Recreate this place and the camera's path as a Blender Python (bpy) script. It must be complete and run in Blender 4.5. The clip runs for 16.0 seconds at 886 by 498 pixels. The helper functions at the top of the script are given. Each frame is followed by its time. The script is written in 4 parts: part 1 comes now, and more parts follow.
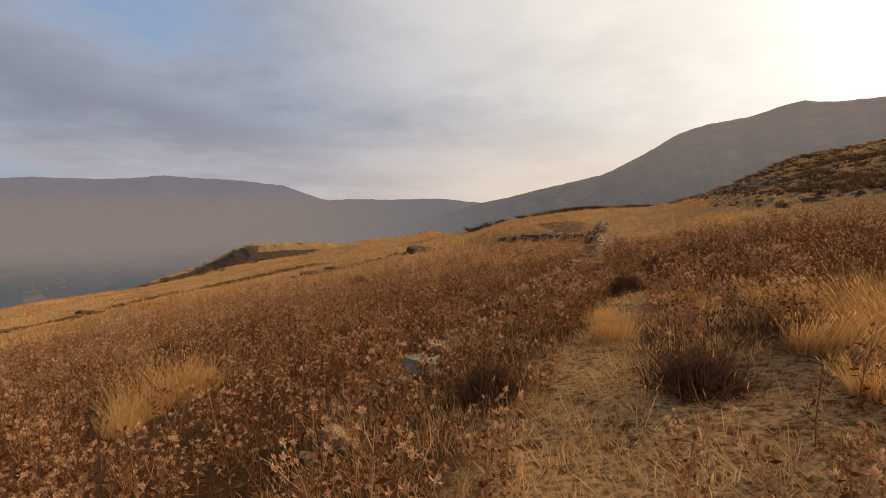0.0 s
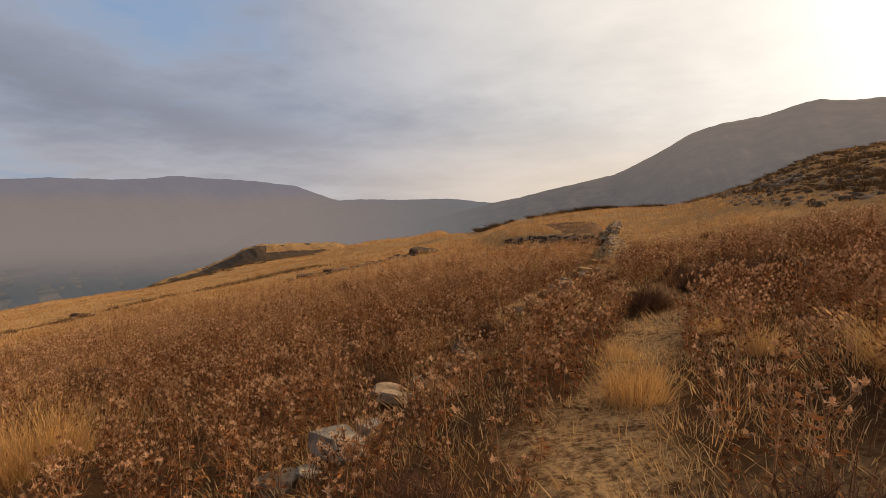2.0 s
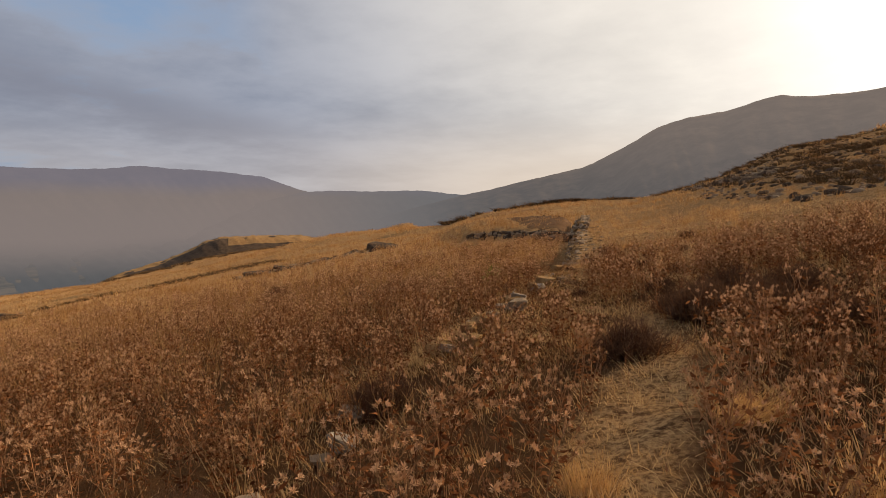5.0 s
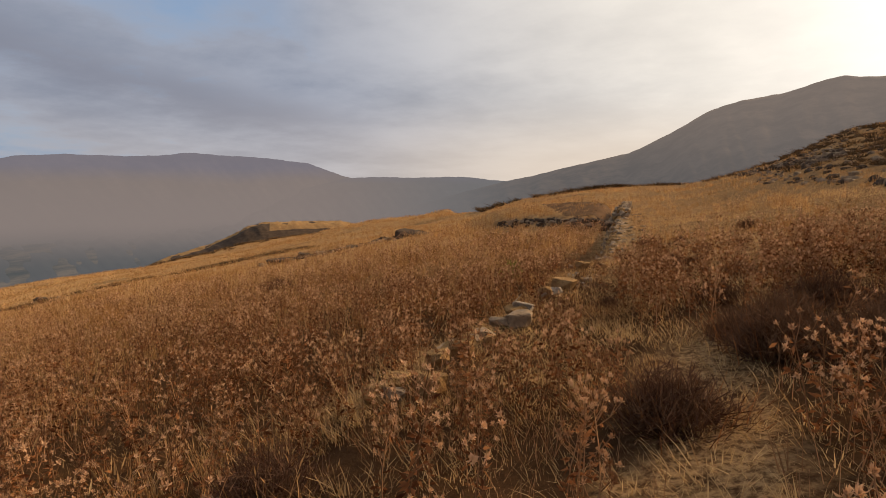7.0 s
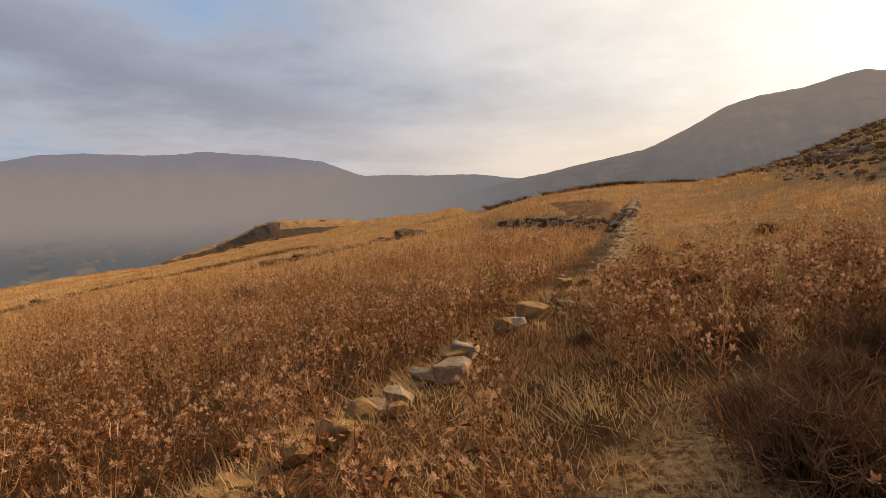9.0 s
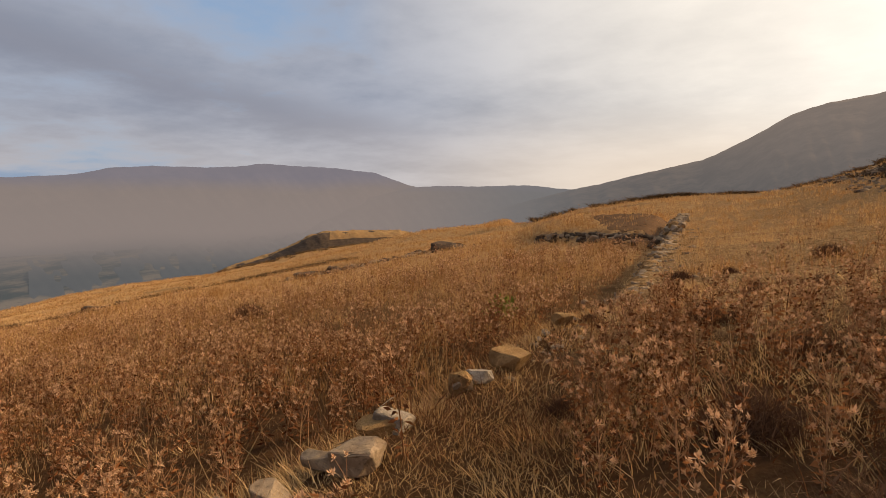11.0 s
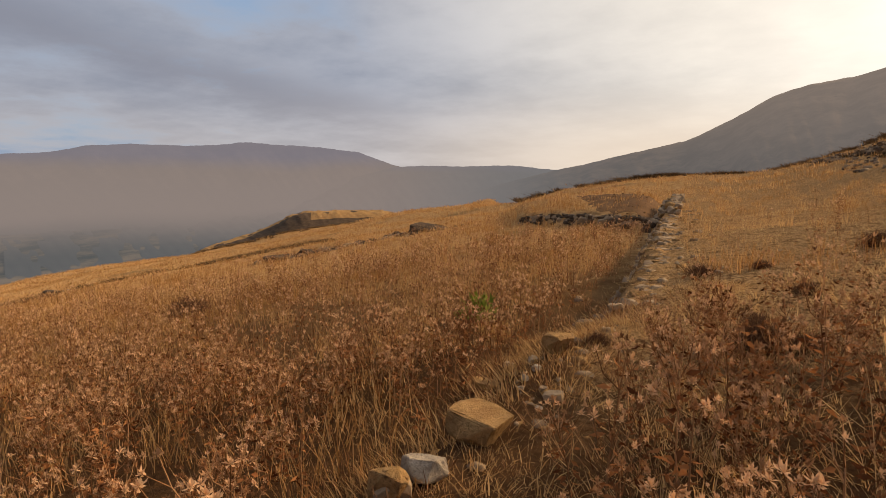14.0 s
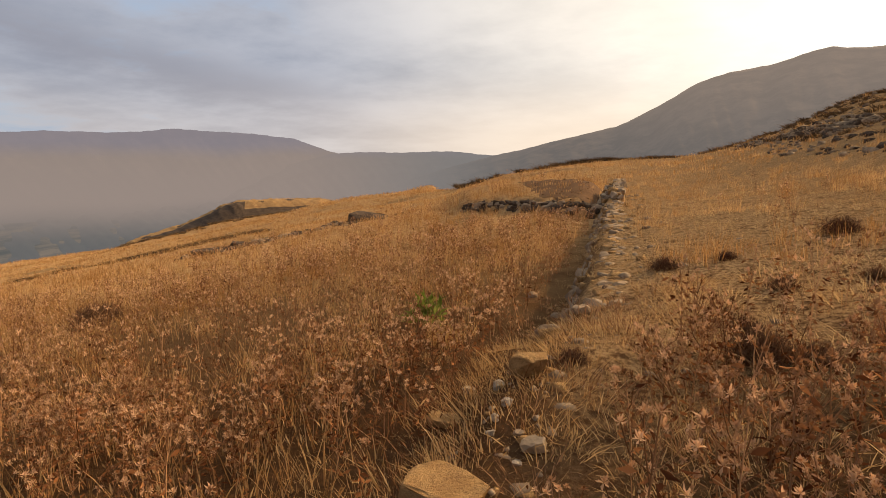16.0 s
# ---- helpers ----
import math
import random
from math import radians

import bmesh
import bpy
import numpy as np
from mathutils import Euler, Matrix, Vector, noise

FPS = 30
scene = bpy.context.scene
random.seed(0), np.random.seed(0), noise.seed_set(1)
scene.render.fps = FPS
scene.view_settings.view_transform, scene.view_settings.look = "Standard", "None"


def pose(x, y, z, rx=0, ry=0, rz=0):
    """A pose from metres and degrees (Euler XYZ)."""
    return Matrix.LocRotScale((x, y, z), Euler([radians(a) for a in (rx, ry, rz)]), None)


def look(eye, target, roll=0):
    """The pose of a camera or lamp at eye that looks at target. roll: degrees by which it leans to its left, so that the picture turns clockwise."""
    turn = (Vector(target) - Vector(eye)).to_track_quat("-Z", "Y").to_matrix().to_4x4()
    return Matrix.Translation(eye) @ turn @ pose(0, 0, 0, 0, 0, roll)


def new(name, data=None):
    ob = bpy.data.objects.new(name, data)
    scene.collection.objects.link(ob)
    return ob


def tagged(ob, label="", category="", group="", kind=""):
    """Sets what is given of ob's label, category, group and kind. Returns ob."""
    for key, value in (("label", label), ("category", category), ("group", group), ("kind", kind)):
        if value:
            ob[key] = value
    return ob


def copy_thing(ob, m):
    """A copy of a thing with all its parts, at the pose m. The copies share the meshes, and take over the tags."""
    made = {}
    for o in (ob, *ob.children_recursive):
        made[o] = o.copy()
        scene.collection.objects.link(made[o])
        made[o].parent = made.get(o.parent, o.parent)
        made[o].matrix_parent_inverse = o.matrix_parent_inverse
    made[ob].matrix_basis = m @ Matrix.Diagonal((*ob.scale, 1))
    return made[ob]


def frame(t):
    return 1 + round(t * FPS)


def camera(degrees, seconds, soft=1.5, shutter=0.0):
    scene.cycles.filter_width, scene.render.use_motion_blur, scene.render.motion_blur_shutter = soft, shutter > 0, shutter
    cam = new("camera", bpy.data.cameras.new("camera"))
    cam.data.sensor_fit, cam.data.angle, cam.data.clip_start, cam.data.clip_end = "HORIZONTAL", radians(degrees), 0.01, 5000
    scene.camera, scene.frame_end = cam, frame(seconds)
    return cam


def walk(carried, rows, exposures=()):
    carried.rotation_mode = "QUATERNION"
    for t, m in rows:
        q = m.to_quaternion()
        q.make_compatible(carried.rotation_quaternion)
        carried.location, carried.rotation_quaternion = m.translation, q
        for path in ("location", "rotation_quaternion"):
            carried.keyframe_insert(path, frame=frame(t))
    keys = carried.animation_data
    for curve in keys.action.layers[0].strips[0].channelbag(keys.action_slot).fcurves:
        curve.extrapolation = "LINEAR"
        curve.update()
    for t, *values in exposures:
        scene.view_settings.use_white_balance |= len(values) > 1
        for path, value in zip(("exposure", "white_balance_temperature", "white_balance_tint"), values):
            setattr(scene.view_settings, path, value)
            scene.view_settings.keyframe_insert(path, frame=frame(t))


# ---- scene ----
cam = camera(75.9, 16.0, soft=0.7)
walk(cam, [
    (0.0, pose(0.000, -0.000, 1.500, 85.46, 0.02, -0.04)),
    (0.5, pose(0.179, 0.463, 1.494, 85.23, 0.05, 0.26)),
    (1.0, pose(0.249, 0.932, 1.482, 85.53, 0.10, 0.88)),
    (1.5, pose(0.384, 1.378, 1.474, 85.22, -0.04, 0.91)),
    (2.0, pose(0.492, 1.874, 1.453, 85.47, 0.05, 1.07)),
    (2.5, pose(0.627, 2.314, 1.448, 85.28, -0.04, -0.36)),
    (3.0, pose(0.755, 2.740, 1.475, 85.21, -0.04, -4.09)),
    (5.5, pose(1.361, 4.679, 1.469, 84.15, -0.18, -0.43)),
    (6.0, pose(1.563, 5.163, 1.437, 83.36, -0.17, 1.17)),
    (6.5, pose(1.654, 5.648, 1.400, 83.39, -0.21, 2.02)),
    (7.0, pose(1.864, 6.081, 1.380, 83.28, -0.21, 2.34)),
    (7.5, pose(2.024, 6.527, 1.374, 83.25, -0.16, 2.85)),
    (8.0, pose(2.229, 6.977, 1.362, 83.07, -0.10, 3.28)),
    (8.5, pose(2.402, 7.390, 1.379, 82.72, -0.13, 2.34)),
    (9.0, pose(2.572, 7.638, 1.396, 83.04, 0.06, 3.70)),
    (9.5, pose(2.769, 7.850, 1.420, 83.73, 0.04, 6.00)),
    (10.0, pose(2.942, 8.109, 1.438, 84.45, 0.15, 7.61)),
    (12.5, pose(3.467, 9.872, 1.369, 83.54, 0.02, 9.17)),
    (13.0, pose(3.457, 10.127, 1.355, 83.43, -0.13, 8.57)),
    (13.5, pose(3.356, 10.321, 1.343, 82.74, -0.07, 8.01)),
    (14.0, pose(3.250, 10.514, 1.338, 82.15, -0.23, 7.26)),
    (14.5, pose(3.191, 10.711, 1.356, 81.82, -0.14, 5.96)),
    (15.0, pose(3.100, 10.876, 1.359, 81.29, -0.02, 4.32)),
    (15.5, pose(3.088, 11.049, 1.350, 81.00, 0.11, 2.41)),
    (16.0, pose(3.138, 11.248, 1.347, 80.78, 0.18, 1.15)),
], exposures=[(0.0, 0.0, 6750, 11), (6.0, -0.08, 6750, 11), (9.3, 0.20, 6900, 11), (12.5, 0.02, 6900, 11), (14.0, 0.11, 7000, 11), (16.0, 0.33, 7150, 11)])

# ---- world, sun ----
SUN_AZ, SUN_EL = radians(60), radians(28)      # azimuth from +y towards +x
SUN_DIR = Vector((math.sin(SUN_AZ) * math.cos(SUN_EL), math.cos(SUN_AZ) * math.cos(SUN_EL), math.sin(SUN_EL)))
sun = new("sun", bpy.data.lights.new("sun", "SUN"))
sun.data.energy, sun.data.angle, sun.data.color = 5.0, radians(4), (1.0, 0.72, 0.42)
sun.matrix_world = look(SUN_DIR * 50, (0, 0, 0))


class Nodes:
    """Short-hand to build a node tree."""

    def __init__(self, tree):
        self.t = tree
        tree.nodes.clear()

    def add(self, kind, props=None, **inputs):
        n = self.t.nodes.new(kind)
        p = props or {}
        if "operation" in p:
            n.operation = p["operation"]
        if "use_clamp" in p:
            n.use_clamp = p["use_clamp"]
        if "data_type" in p:
            n.data_type = p["data_type"]
        if "interpolation_type" in p:
            n.interpolation_type = p["interpolation_type"]
        if "sky_type" in p:
            n.sky_type, n.sun_disc = p["sky_type"], p["sun_disc"]
            n.sun_elevation, n.sun_rotation = p["sun_elevation"], p["sun_rotation"]
            n.air_density, n.dust_density = p["air_density"], p["dust_density"]
        for k, v in inputs.items():
            self.put(n, k.replace("_", " "), v)
        return n

    def put(self, n, key, v):
        sock = n.inputs[int(key[1:])] if key[0] == "i" and key[1:].isdigit() else n.inputs[key]
        if isinstance(v, bpy.types.NodeSocket):
            self.t.links.new(v, sock)
        else:
            sock.default_value = v

    def math(self, op, a, b=0.0, clamp=False):
        return self.add("ShaderNodeMath", {"operation": op, "use_clamp": clamp}, i0=a, i1=b).outputs[0]

    def mix(self, f, a, b):
        n = self.add("ShaderNodeMix", {"data_type": "RGBA"})
        for i, v in ((0, f), (6, a), (7, b)):
            if isinstance(v, bpy.types.NodeSocket):
                self.t.links.new(v, n.inputs[i])
            else:
                n.inputs[i].default_value = v if i == 0 else (*v[:3], 1)
        return n.outputs[2]

    def noise(self, vec, scale, detail=4.0, rough=0.55):
        n = self.add("ShaderNodeTexNoise", Scale=scale, Detail=detail, Roughness=rough)
        if vec is not None:
            self.put(n, "Vector", vec)
        return n.outputs[0]

    def span(self, v, lo, hi, a=0.0, b=1.0):
        n = self.add("ShaderNodeMapRange", {"interpolation_type": "SMOOTHSTEP"})
        for i, x in enumerate((v, lo, hi, a, b)):
            self.put(n, "i%d" % i, x)
        return n.outputs[0]


world = bpy.data.worlds.new("hazy_evening_sky")
scene.world = world
world.use_nodes = True
w = Nodes(world.node_tree)
sky = w.add("ShaderNodeTexSky", {"sky_type": "NISHITA", "sun_disc": False, "sun_elevation": SUN_EL,
                                 "sun_rotation": SUN_AZ, "air_density": 1.2, "dust_density": 2.0})
direction = w.add("ShaderNodeTexCoord").outputs["Generated"]
sep = w.add("ShaderNodeSeparateXYZ", Vector=direction)
up = w.math("MAXIMUM", sep.outputs[2], 0.0)
lift = w.math("ADD", up, 0.16)
plane = w.add("ShaderNodeCombineXYZ", X=w.math("DIVIDE", sep.outputs[0], lift), Y=w.math("DIVIDE", sep.outputs[1], lift), Z=0.0)
turned = w.add("ShaderNodeMapping", Vector=plane.outputs[0], Rotation=(0, 0, radians(28)), Scale=(0.75, 0.75, 1.0), Location=(2.6, 0.9, 0))
aside = w.math("DIVIDE", sep.outputs[0], w.math("MAXIMUM", sep.outputs[1], 0.05))
big = w.noise(turned.outputs[0], 0.7, 7.0, 0.52)
fine = w.noise(turned.outputs[0], 2.1, 8.0, 0.6)
to_sun = w.add("ShaderNodeVectorMath", {"operation": "DOT_PRODUCT"}, i0=direction, i1=tuple(SUN_DIR)).outputs["Value"]
# clear sky shows only away from the sun and high up; veil elsewhere
cover = w.math("ADD", w.span(w.math("ADD", w.math("MULTIPLY", big, 0.7), w.math("MULTIPLY", fine, 0.3)), 0.35, 0.53), w.span(to_sun, 0.45, 0.85), True)
cover = w.math("ADD", cover, w.math("MULTIPLY", w.span(up, 0.30, 0.08), w.span(to_sun, -0.05, 0.35)), True)
cover = w.math("MAXIMUM", cover, w.span(aside, -0.48, -0.22))
blue = w.add("ShaderNodeVectorMath", {"operation": "SCALE"}, i0=sky.outputs[0], Scale=0.10)
blue = w.mix(0.62, blue.outputs[0], (0.24, 0.40, 0.68))
shade = w.span(w.math("ADD", w.math("MULTIPLY", big, 0.6), w.math("MULTIPLY", fine, 0.4)), 0.36, 0.64)
near_sun = w.span(to_sun, 0.25, 0.88)
dark_cloud = w.mix(near_sun, (0.18, 0.22, 0.31), (0.72, 0.69, 0.65))
light_cloud = w.mix(near_sun, (0.39, 0.43, 0.525), (0.98, 0.93, 0.85))
cloud = w.mix(w.math("MULTIPLY", shade, 0.75), light_cloud, dark_cloud)
# one long grey cloud low in the west
mid_line = w.math("SUBTRACT", 0.052, w.math("MULTIPLY", aside, 0.165))
gap = w.math("DIVIDE", w.math("ADD", w.math("SUBTRACT", up, mid_line), w.math("MULTIPLY", w.math("SUBTRACT", fine, 0.5), 0.07)), 0.034)
long_cloud = w.math("MULTIPLY", w.math("EXPONENT", w.math("MULTIPLY", w.math("MULTIPLY", gap, gap), -1.0)), w.span(aside, -0.10, -0.36))
cloud = w.mix(w.math("MULTIPLY", long_cloud, 0.75), cloud, (0.23, 0.25, 0.32))
cover = w.math("MAXIMUM", cover, long_cloud)
low = w.span(up, 0.16, 0.0)
low = w.math("MULTIPLY", low, w.span(to_sun, 0.15, 0.75, 0.25, 0.9))
cloud = w.mix(low, cloud, (0.82, 0.69, 0.56))
tone = w.mix(cover, blue, cloud)
glow = w.math("MULTIPLY", w.math("POWER", w.math("MAXIMUM", to_sun, 0.0), 13.0), 1.9)
glow_rgb = w.add("ShaderNodeVectorMath", {"operation": "SCALE"}, i0=(1.0, 0.95, 0.86), Scale=glow)
total = w.add("ShaderNodeVectorMath", {"operation": "ADD"}, i0=tone, i1=glow_rgb.outputs[0])
back = w.add("ShaderNodeBackground", Color=total.outputs[0], Strength=1.0)
w.add("ShaderNodeOutputWorld", Surface=back.outputs[0])


# ---- materials ----
def material(name):
    m = bpy.data.materials.new(name)
    m.use_nodes = True
    return m, Nodes(m.node_tree)


def finish(n, shader):
    n.add("ShaderNodeOutputMaterial", Surface=shader)


def plant_material(name, dark, mid, light, translucent=0.35, patch=0.5, per_object=False):
    """Dry plant fibre: colour varies from piece to piece and over patches of ground; light passes through it."""
    m, n = material(name)
    pos = n.add("ShaderNodeNewGeometry")
    rnd = n.add("ShaderNodeObjectInfo").outputs["Random"] if per_object else pos.outputs["Random Per Island"]
    wide = n.noise(pos.outputs["Position"], patch, 3.0)
    small = n.noise(pos.outputs["Position"], 45.0, 2.0)
    c = n.mix(n.math("ADD", n.math("MULTIPLY", rnd, 0.7), n.math("MULTIPLY", small, 0.3)), dark, mid)
    c = n.mix(n.span(n.math("ADD", n.math("MULTIPLY", wide, 0.75), n.math("MULTIPLY", rnd, 0.25)), 0.38, 0.66), c, light)
    d = n.add("ShaderNodeBsdfDiffuse", Color=c, Roughness=0.6)
    t = n.add("ShaderNodeBsdfTranslucent", Color=c)
    s = n.add("ShaderNodeMixShader", Fac=translucent)
    n.put(s, "i1", d.outputs[0])
    n.put(s, "i2", t.outputs[0])
    finish(n, s.outputs[0])
    return m


def solid_material(name, a, b, c, scale, bump=0.4, rough=0.9, bump_scale=None, depth=0.02):
    """Soil, stone and other opaque rough matter, mottled at two scales and with relief."""
    m, n = material(name)
    geo = n.add("ShaderNodeNewGeometry")
    rnd = n.add("ShaderNodeObjectInfo").outputs["Random"]
    shift = n.add("ShaderNodeVectorMath", {"operation": "ADD"}, i0=geo.outputs["Position"])
    n.put(shift, "i1", n.add("ShaderNodeCombineXYZ", X=n.math("MULTIPLY", rnd, 40.0)).outputs[0])
    p = shift.outputs[0]
    col = n.mix(n.span(n.noise(p, scale, 6.0, 0.65), 0.35, 0.65), a, b)
    col = n.mix(n.span(n.noise(p, scale * 6, 5.0, 0.7), 0.48, 0.72), col, c)
    col = n.mix(n.math("MULTIPLY", rnd, 0.35), col, b)
    relief = n.add("ShaderNodeBump", Strength=bump, Distance=depth, Height=n.noise(p, bump_scale or scale * 9, 8.0, 0.65))
    s = n.add("ShaderNodeBsdfPrincipled", Base_Color=col, Roughness=rough, Normal=relief.outputs[0])
    s.inputs["Specular IOR Level"].default_value = 0.05
    finish(n, s.outputs[0])
    return m


GOLD = plant_material("golden_dry_grass", (0.24, 0.112, 0.038), (0.49, 0.265, 0.098), (0.62, 0.39, 0.18), 0.3)
STRAW = plant_material("pale_straw", (0.36, 0.20, 0.08), (0.56, 0.35, 0.155), (0.66, 0.46, 0.23), 0.3)
STALK = plant_material("grey_brown_stalk", (0.10, 0.042, 0.02), (0.29, 0.14, 0.062), (0.46, 0.26, 0.13), 0.12)
LEAF = plant_material("withered_red_brown_leaf", (0.055, 0.019, 0.009), (0.22, 0.08, 0.031), (0.38, 0.165, 0.065), 0.2, 1.5)
HEAD = plant_material("dry_seed_head", (0.085, 0.034, 0.015), (0.44, 0.215, 0.098), (0.70, 0.44, 0.25), 0.25, 2.5)
TWIG = plant_material("dark_shrub_twig", (0.075, 0.037, 0.024), (0.14, 0.07, 0.042), (0.20, 0.11, 0.06), 0.1)
SCRUB = plant_material("dark_far_scrub", (0.05, 0.034, 0.02), (0.11, 0.07, 0.038), (0.18, 0.11, 0.055), 0.1, 0.2)
GREEN = plant_material("fresh_green_leaf", (0.10, 0.13, 0.02), (0.18, 0.21, 0.04), (0.24, 0.26, 0.06), 0.4, 6.0)
TUSSOCK = plant_material("pale_golden_tussock", (0.38, 0.205, 0.07), (0.57, 0.33, 0.12), (0.66, 0.42, 0.18), 0.38)
STONE = solid_material("weathered_limestone", (0.18, 0.12, 0.075), (0.31, 0.225, 0.145), (0.12, 0.085, 0.055), 5.0)
OCHRE = solid_material("ochre_limestone", (0.20, 0.108, 0.044), (0.34, 0.205, 0.088), (0.11, 0.062, 0.03), 9.0, 0.8)
PALE = solid_material("chalky_limestone", (0.21, 0.165, 0.12), (0.37, 0.30, 0.225), (0.11, 0.083, 0.06), 9.0, 0.8)
BASALT = solid_material("dark_field_rock", (0.045, 0.03, 0.02), (0.09, 0.06, 0.04), (0.15, 0.11, 0.075), 1.6, 0.8)
SOIL = solid_material("bare_brown_soil", (0.07, 0.034, 0.014), (0.11, 0.056, 0.024), (0.15, 0.082, 0.037), 1.5, 0.8)


def ground_material():
    """Straw-littered earth: pale on the trodden strip and the open field, brown between the plants."""
    m, n = material("straw_littered_earth")
    pos = n.add("ShaderNodeNewGeometry").outputs["Position"]
    xyz = n.add("ShaderNodeSeparateXYZ", Vector=pos)
    x, y = xyz.outputs[0], xyz.outputs[1]
    wobble = n.math("MULTIPLY", n.math("SUBTRACT", n.noise(pos, 1.1, 4.0), 0.5), 1.1)
    line = n.math("ADD", n.math("MULTIPLY", y, 0.19), 0.35)
    line = n.math("ADD", line, n.math("MULTIPLY", n.math("MAXIMUM", n.math("SUBTRACT", y, 5.2), 0.0), 0.30))
    line = n.math("SUBTRACT", line, n.math("MULTIPLY", n.math("MAXIMUM", n.math("SUBTRACT", y, 9.1), 0.0), 0.16))
    off = n.math("ADD", n.math("SUBTRACT", x, line), wobble)
    trodden = n.span(n.math("ABSOLUTE", off), 0.6, 0.15)
    start = n.math("MULTIPLY", n.span(y, 4.6, 3.6), n.span(n.math("ABSOLUTE", n.math("SUBTRACT", off, 0.4)), 1.4, 0.8))
    trodden = n.math("MULTIPLY", trodden, n.math("SUBTRACT", 1.0, n.math("MULTIPLY", n.span(y, 10.2, 11.4), n.span(y, 15.0, 14.0))))
    trodden = n.math("MAXIMUM", trodden, start)
    bank = n.math("ADD", n.math("MULTIPLY", n.math("SUBTRACT", y, 13.2), 0.30), 3.2)
    field = n.math("MULTIPLY", n.span(y, 12.6, 15.4), n.span(n.math("ADD", n.math("SUBTRACT", x, bank), wobble), -0.1, 0.5))
    pale = n.math("MAXIMUM", trodden, field)
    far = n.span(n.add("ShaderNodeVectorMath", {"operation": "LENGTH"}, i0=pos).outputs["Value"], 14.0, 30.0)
    grit = n.noise(pos, 22.0, 8.0, 0.7)
    clump = n.noise(pos, 3.0, 5.0, 0.6)
    brown = n.mix(grit, (0.03, 0.016, 0.009), (0.15, 0.078, 0.036))
    straw = n.mix(n.span(grit, 0.35, 0.62), (0.15, 0.08, 0.036), (0.50, 0.315, 0.15))
    straw = n.mix(n.span(n.noise(pos, 7.0, 5.0, 0.7), 0.50, 0.66), straw, (0.10, 0.052, 0.025))
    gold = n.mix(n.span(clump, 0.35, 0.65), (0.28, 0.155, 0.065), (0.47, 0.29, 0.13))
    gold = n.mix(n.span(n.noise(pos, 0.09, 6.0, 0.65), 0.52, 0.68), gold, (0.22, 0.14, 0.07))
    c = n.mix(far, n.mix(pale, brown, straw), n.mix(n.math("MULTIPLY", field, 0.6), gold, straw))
    bump = n.add("ShaderNodeBump", Strength=0.9, Distance=0.05, Height=n.noise(pos, 14.0, 8.0, 0.7))
    s = n.add("ShaderNodeBsdfDiffuse", Color=c, Roughness=0.8, Normal=bump.outputs[0])
    finish(n, s.outputs[0])
    return m


def haze_paint(n, pos):
    """Haze colour painted on far land: mauve over the plain, blue above it and low down, greyer to the east."""
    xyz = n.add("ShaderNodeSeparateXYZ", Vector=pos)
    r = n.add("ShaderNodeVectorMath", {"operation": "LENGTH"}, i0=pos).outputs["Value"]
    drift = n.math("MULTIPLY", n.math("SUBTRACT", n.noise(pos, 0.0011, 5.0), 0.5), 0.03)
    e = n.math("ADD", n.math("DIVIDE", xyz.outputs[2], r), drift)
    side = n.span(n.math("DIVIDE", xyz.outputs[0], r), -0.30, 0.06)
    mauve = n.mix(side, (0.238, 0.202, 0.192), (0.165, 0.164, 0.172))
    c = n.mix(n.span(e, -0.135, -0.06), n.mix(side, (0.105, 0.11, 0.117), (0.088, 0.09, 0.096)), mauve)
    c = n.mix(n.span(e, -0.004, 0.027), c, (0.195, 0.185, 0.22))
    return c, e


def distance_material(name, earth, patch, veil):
    """Far land with haze painted over its colour as emission, thinner with height."""
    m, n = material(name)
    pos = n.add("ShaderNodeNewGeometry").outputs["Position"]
    haze_c, e = haze_paint(n, pos)
    air = n.add("ShaderNodeEmission", Color=haze_c, Strength=1.0)
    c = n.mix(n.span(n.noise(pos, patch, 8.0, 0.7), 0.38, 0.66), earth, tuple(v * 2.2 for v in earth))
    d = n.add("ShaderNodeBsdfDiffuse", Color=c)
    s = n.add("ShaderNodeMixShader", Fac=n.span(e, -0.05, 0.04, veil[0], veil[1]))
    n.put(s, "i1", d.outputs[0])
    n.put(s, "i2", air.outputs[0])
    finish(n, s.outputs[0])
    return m


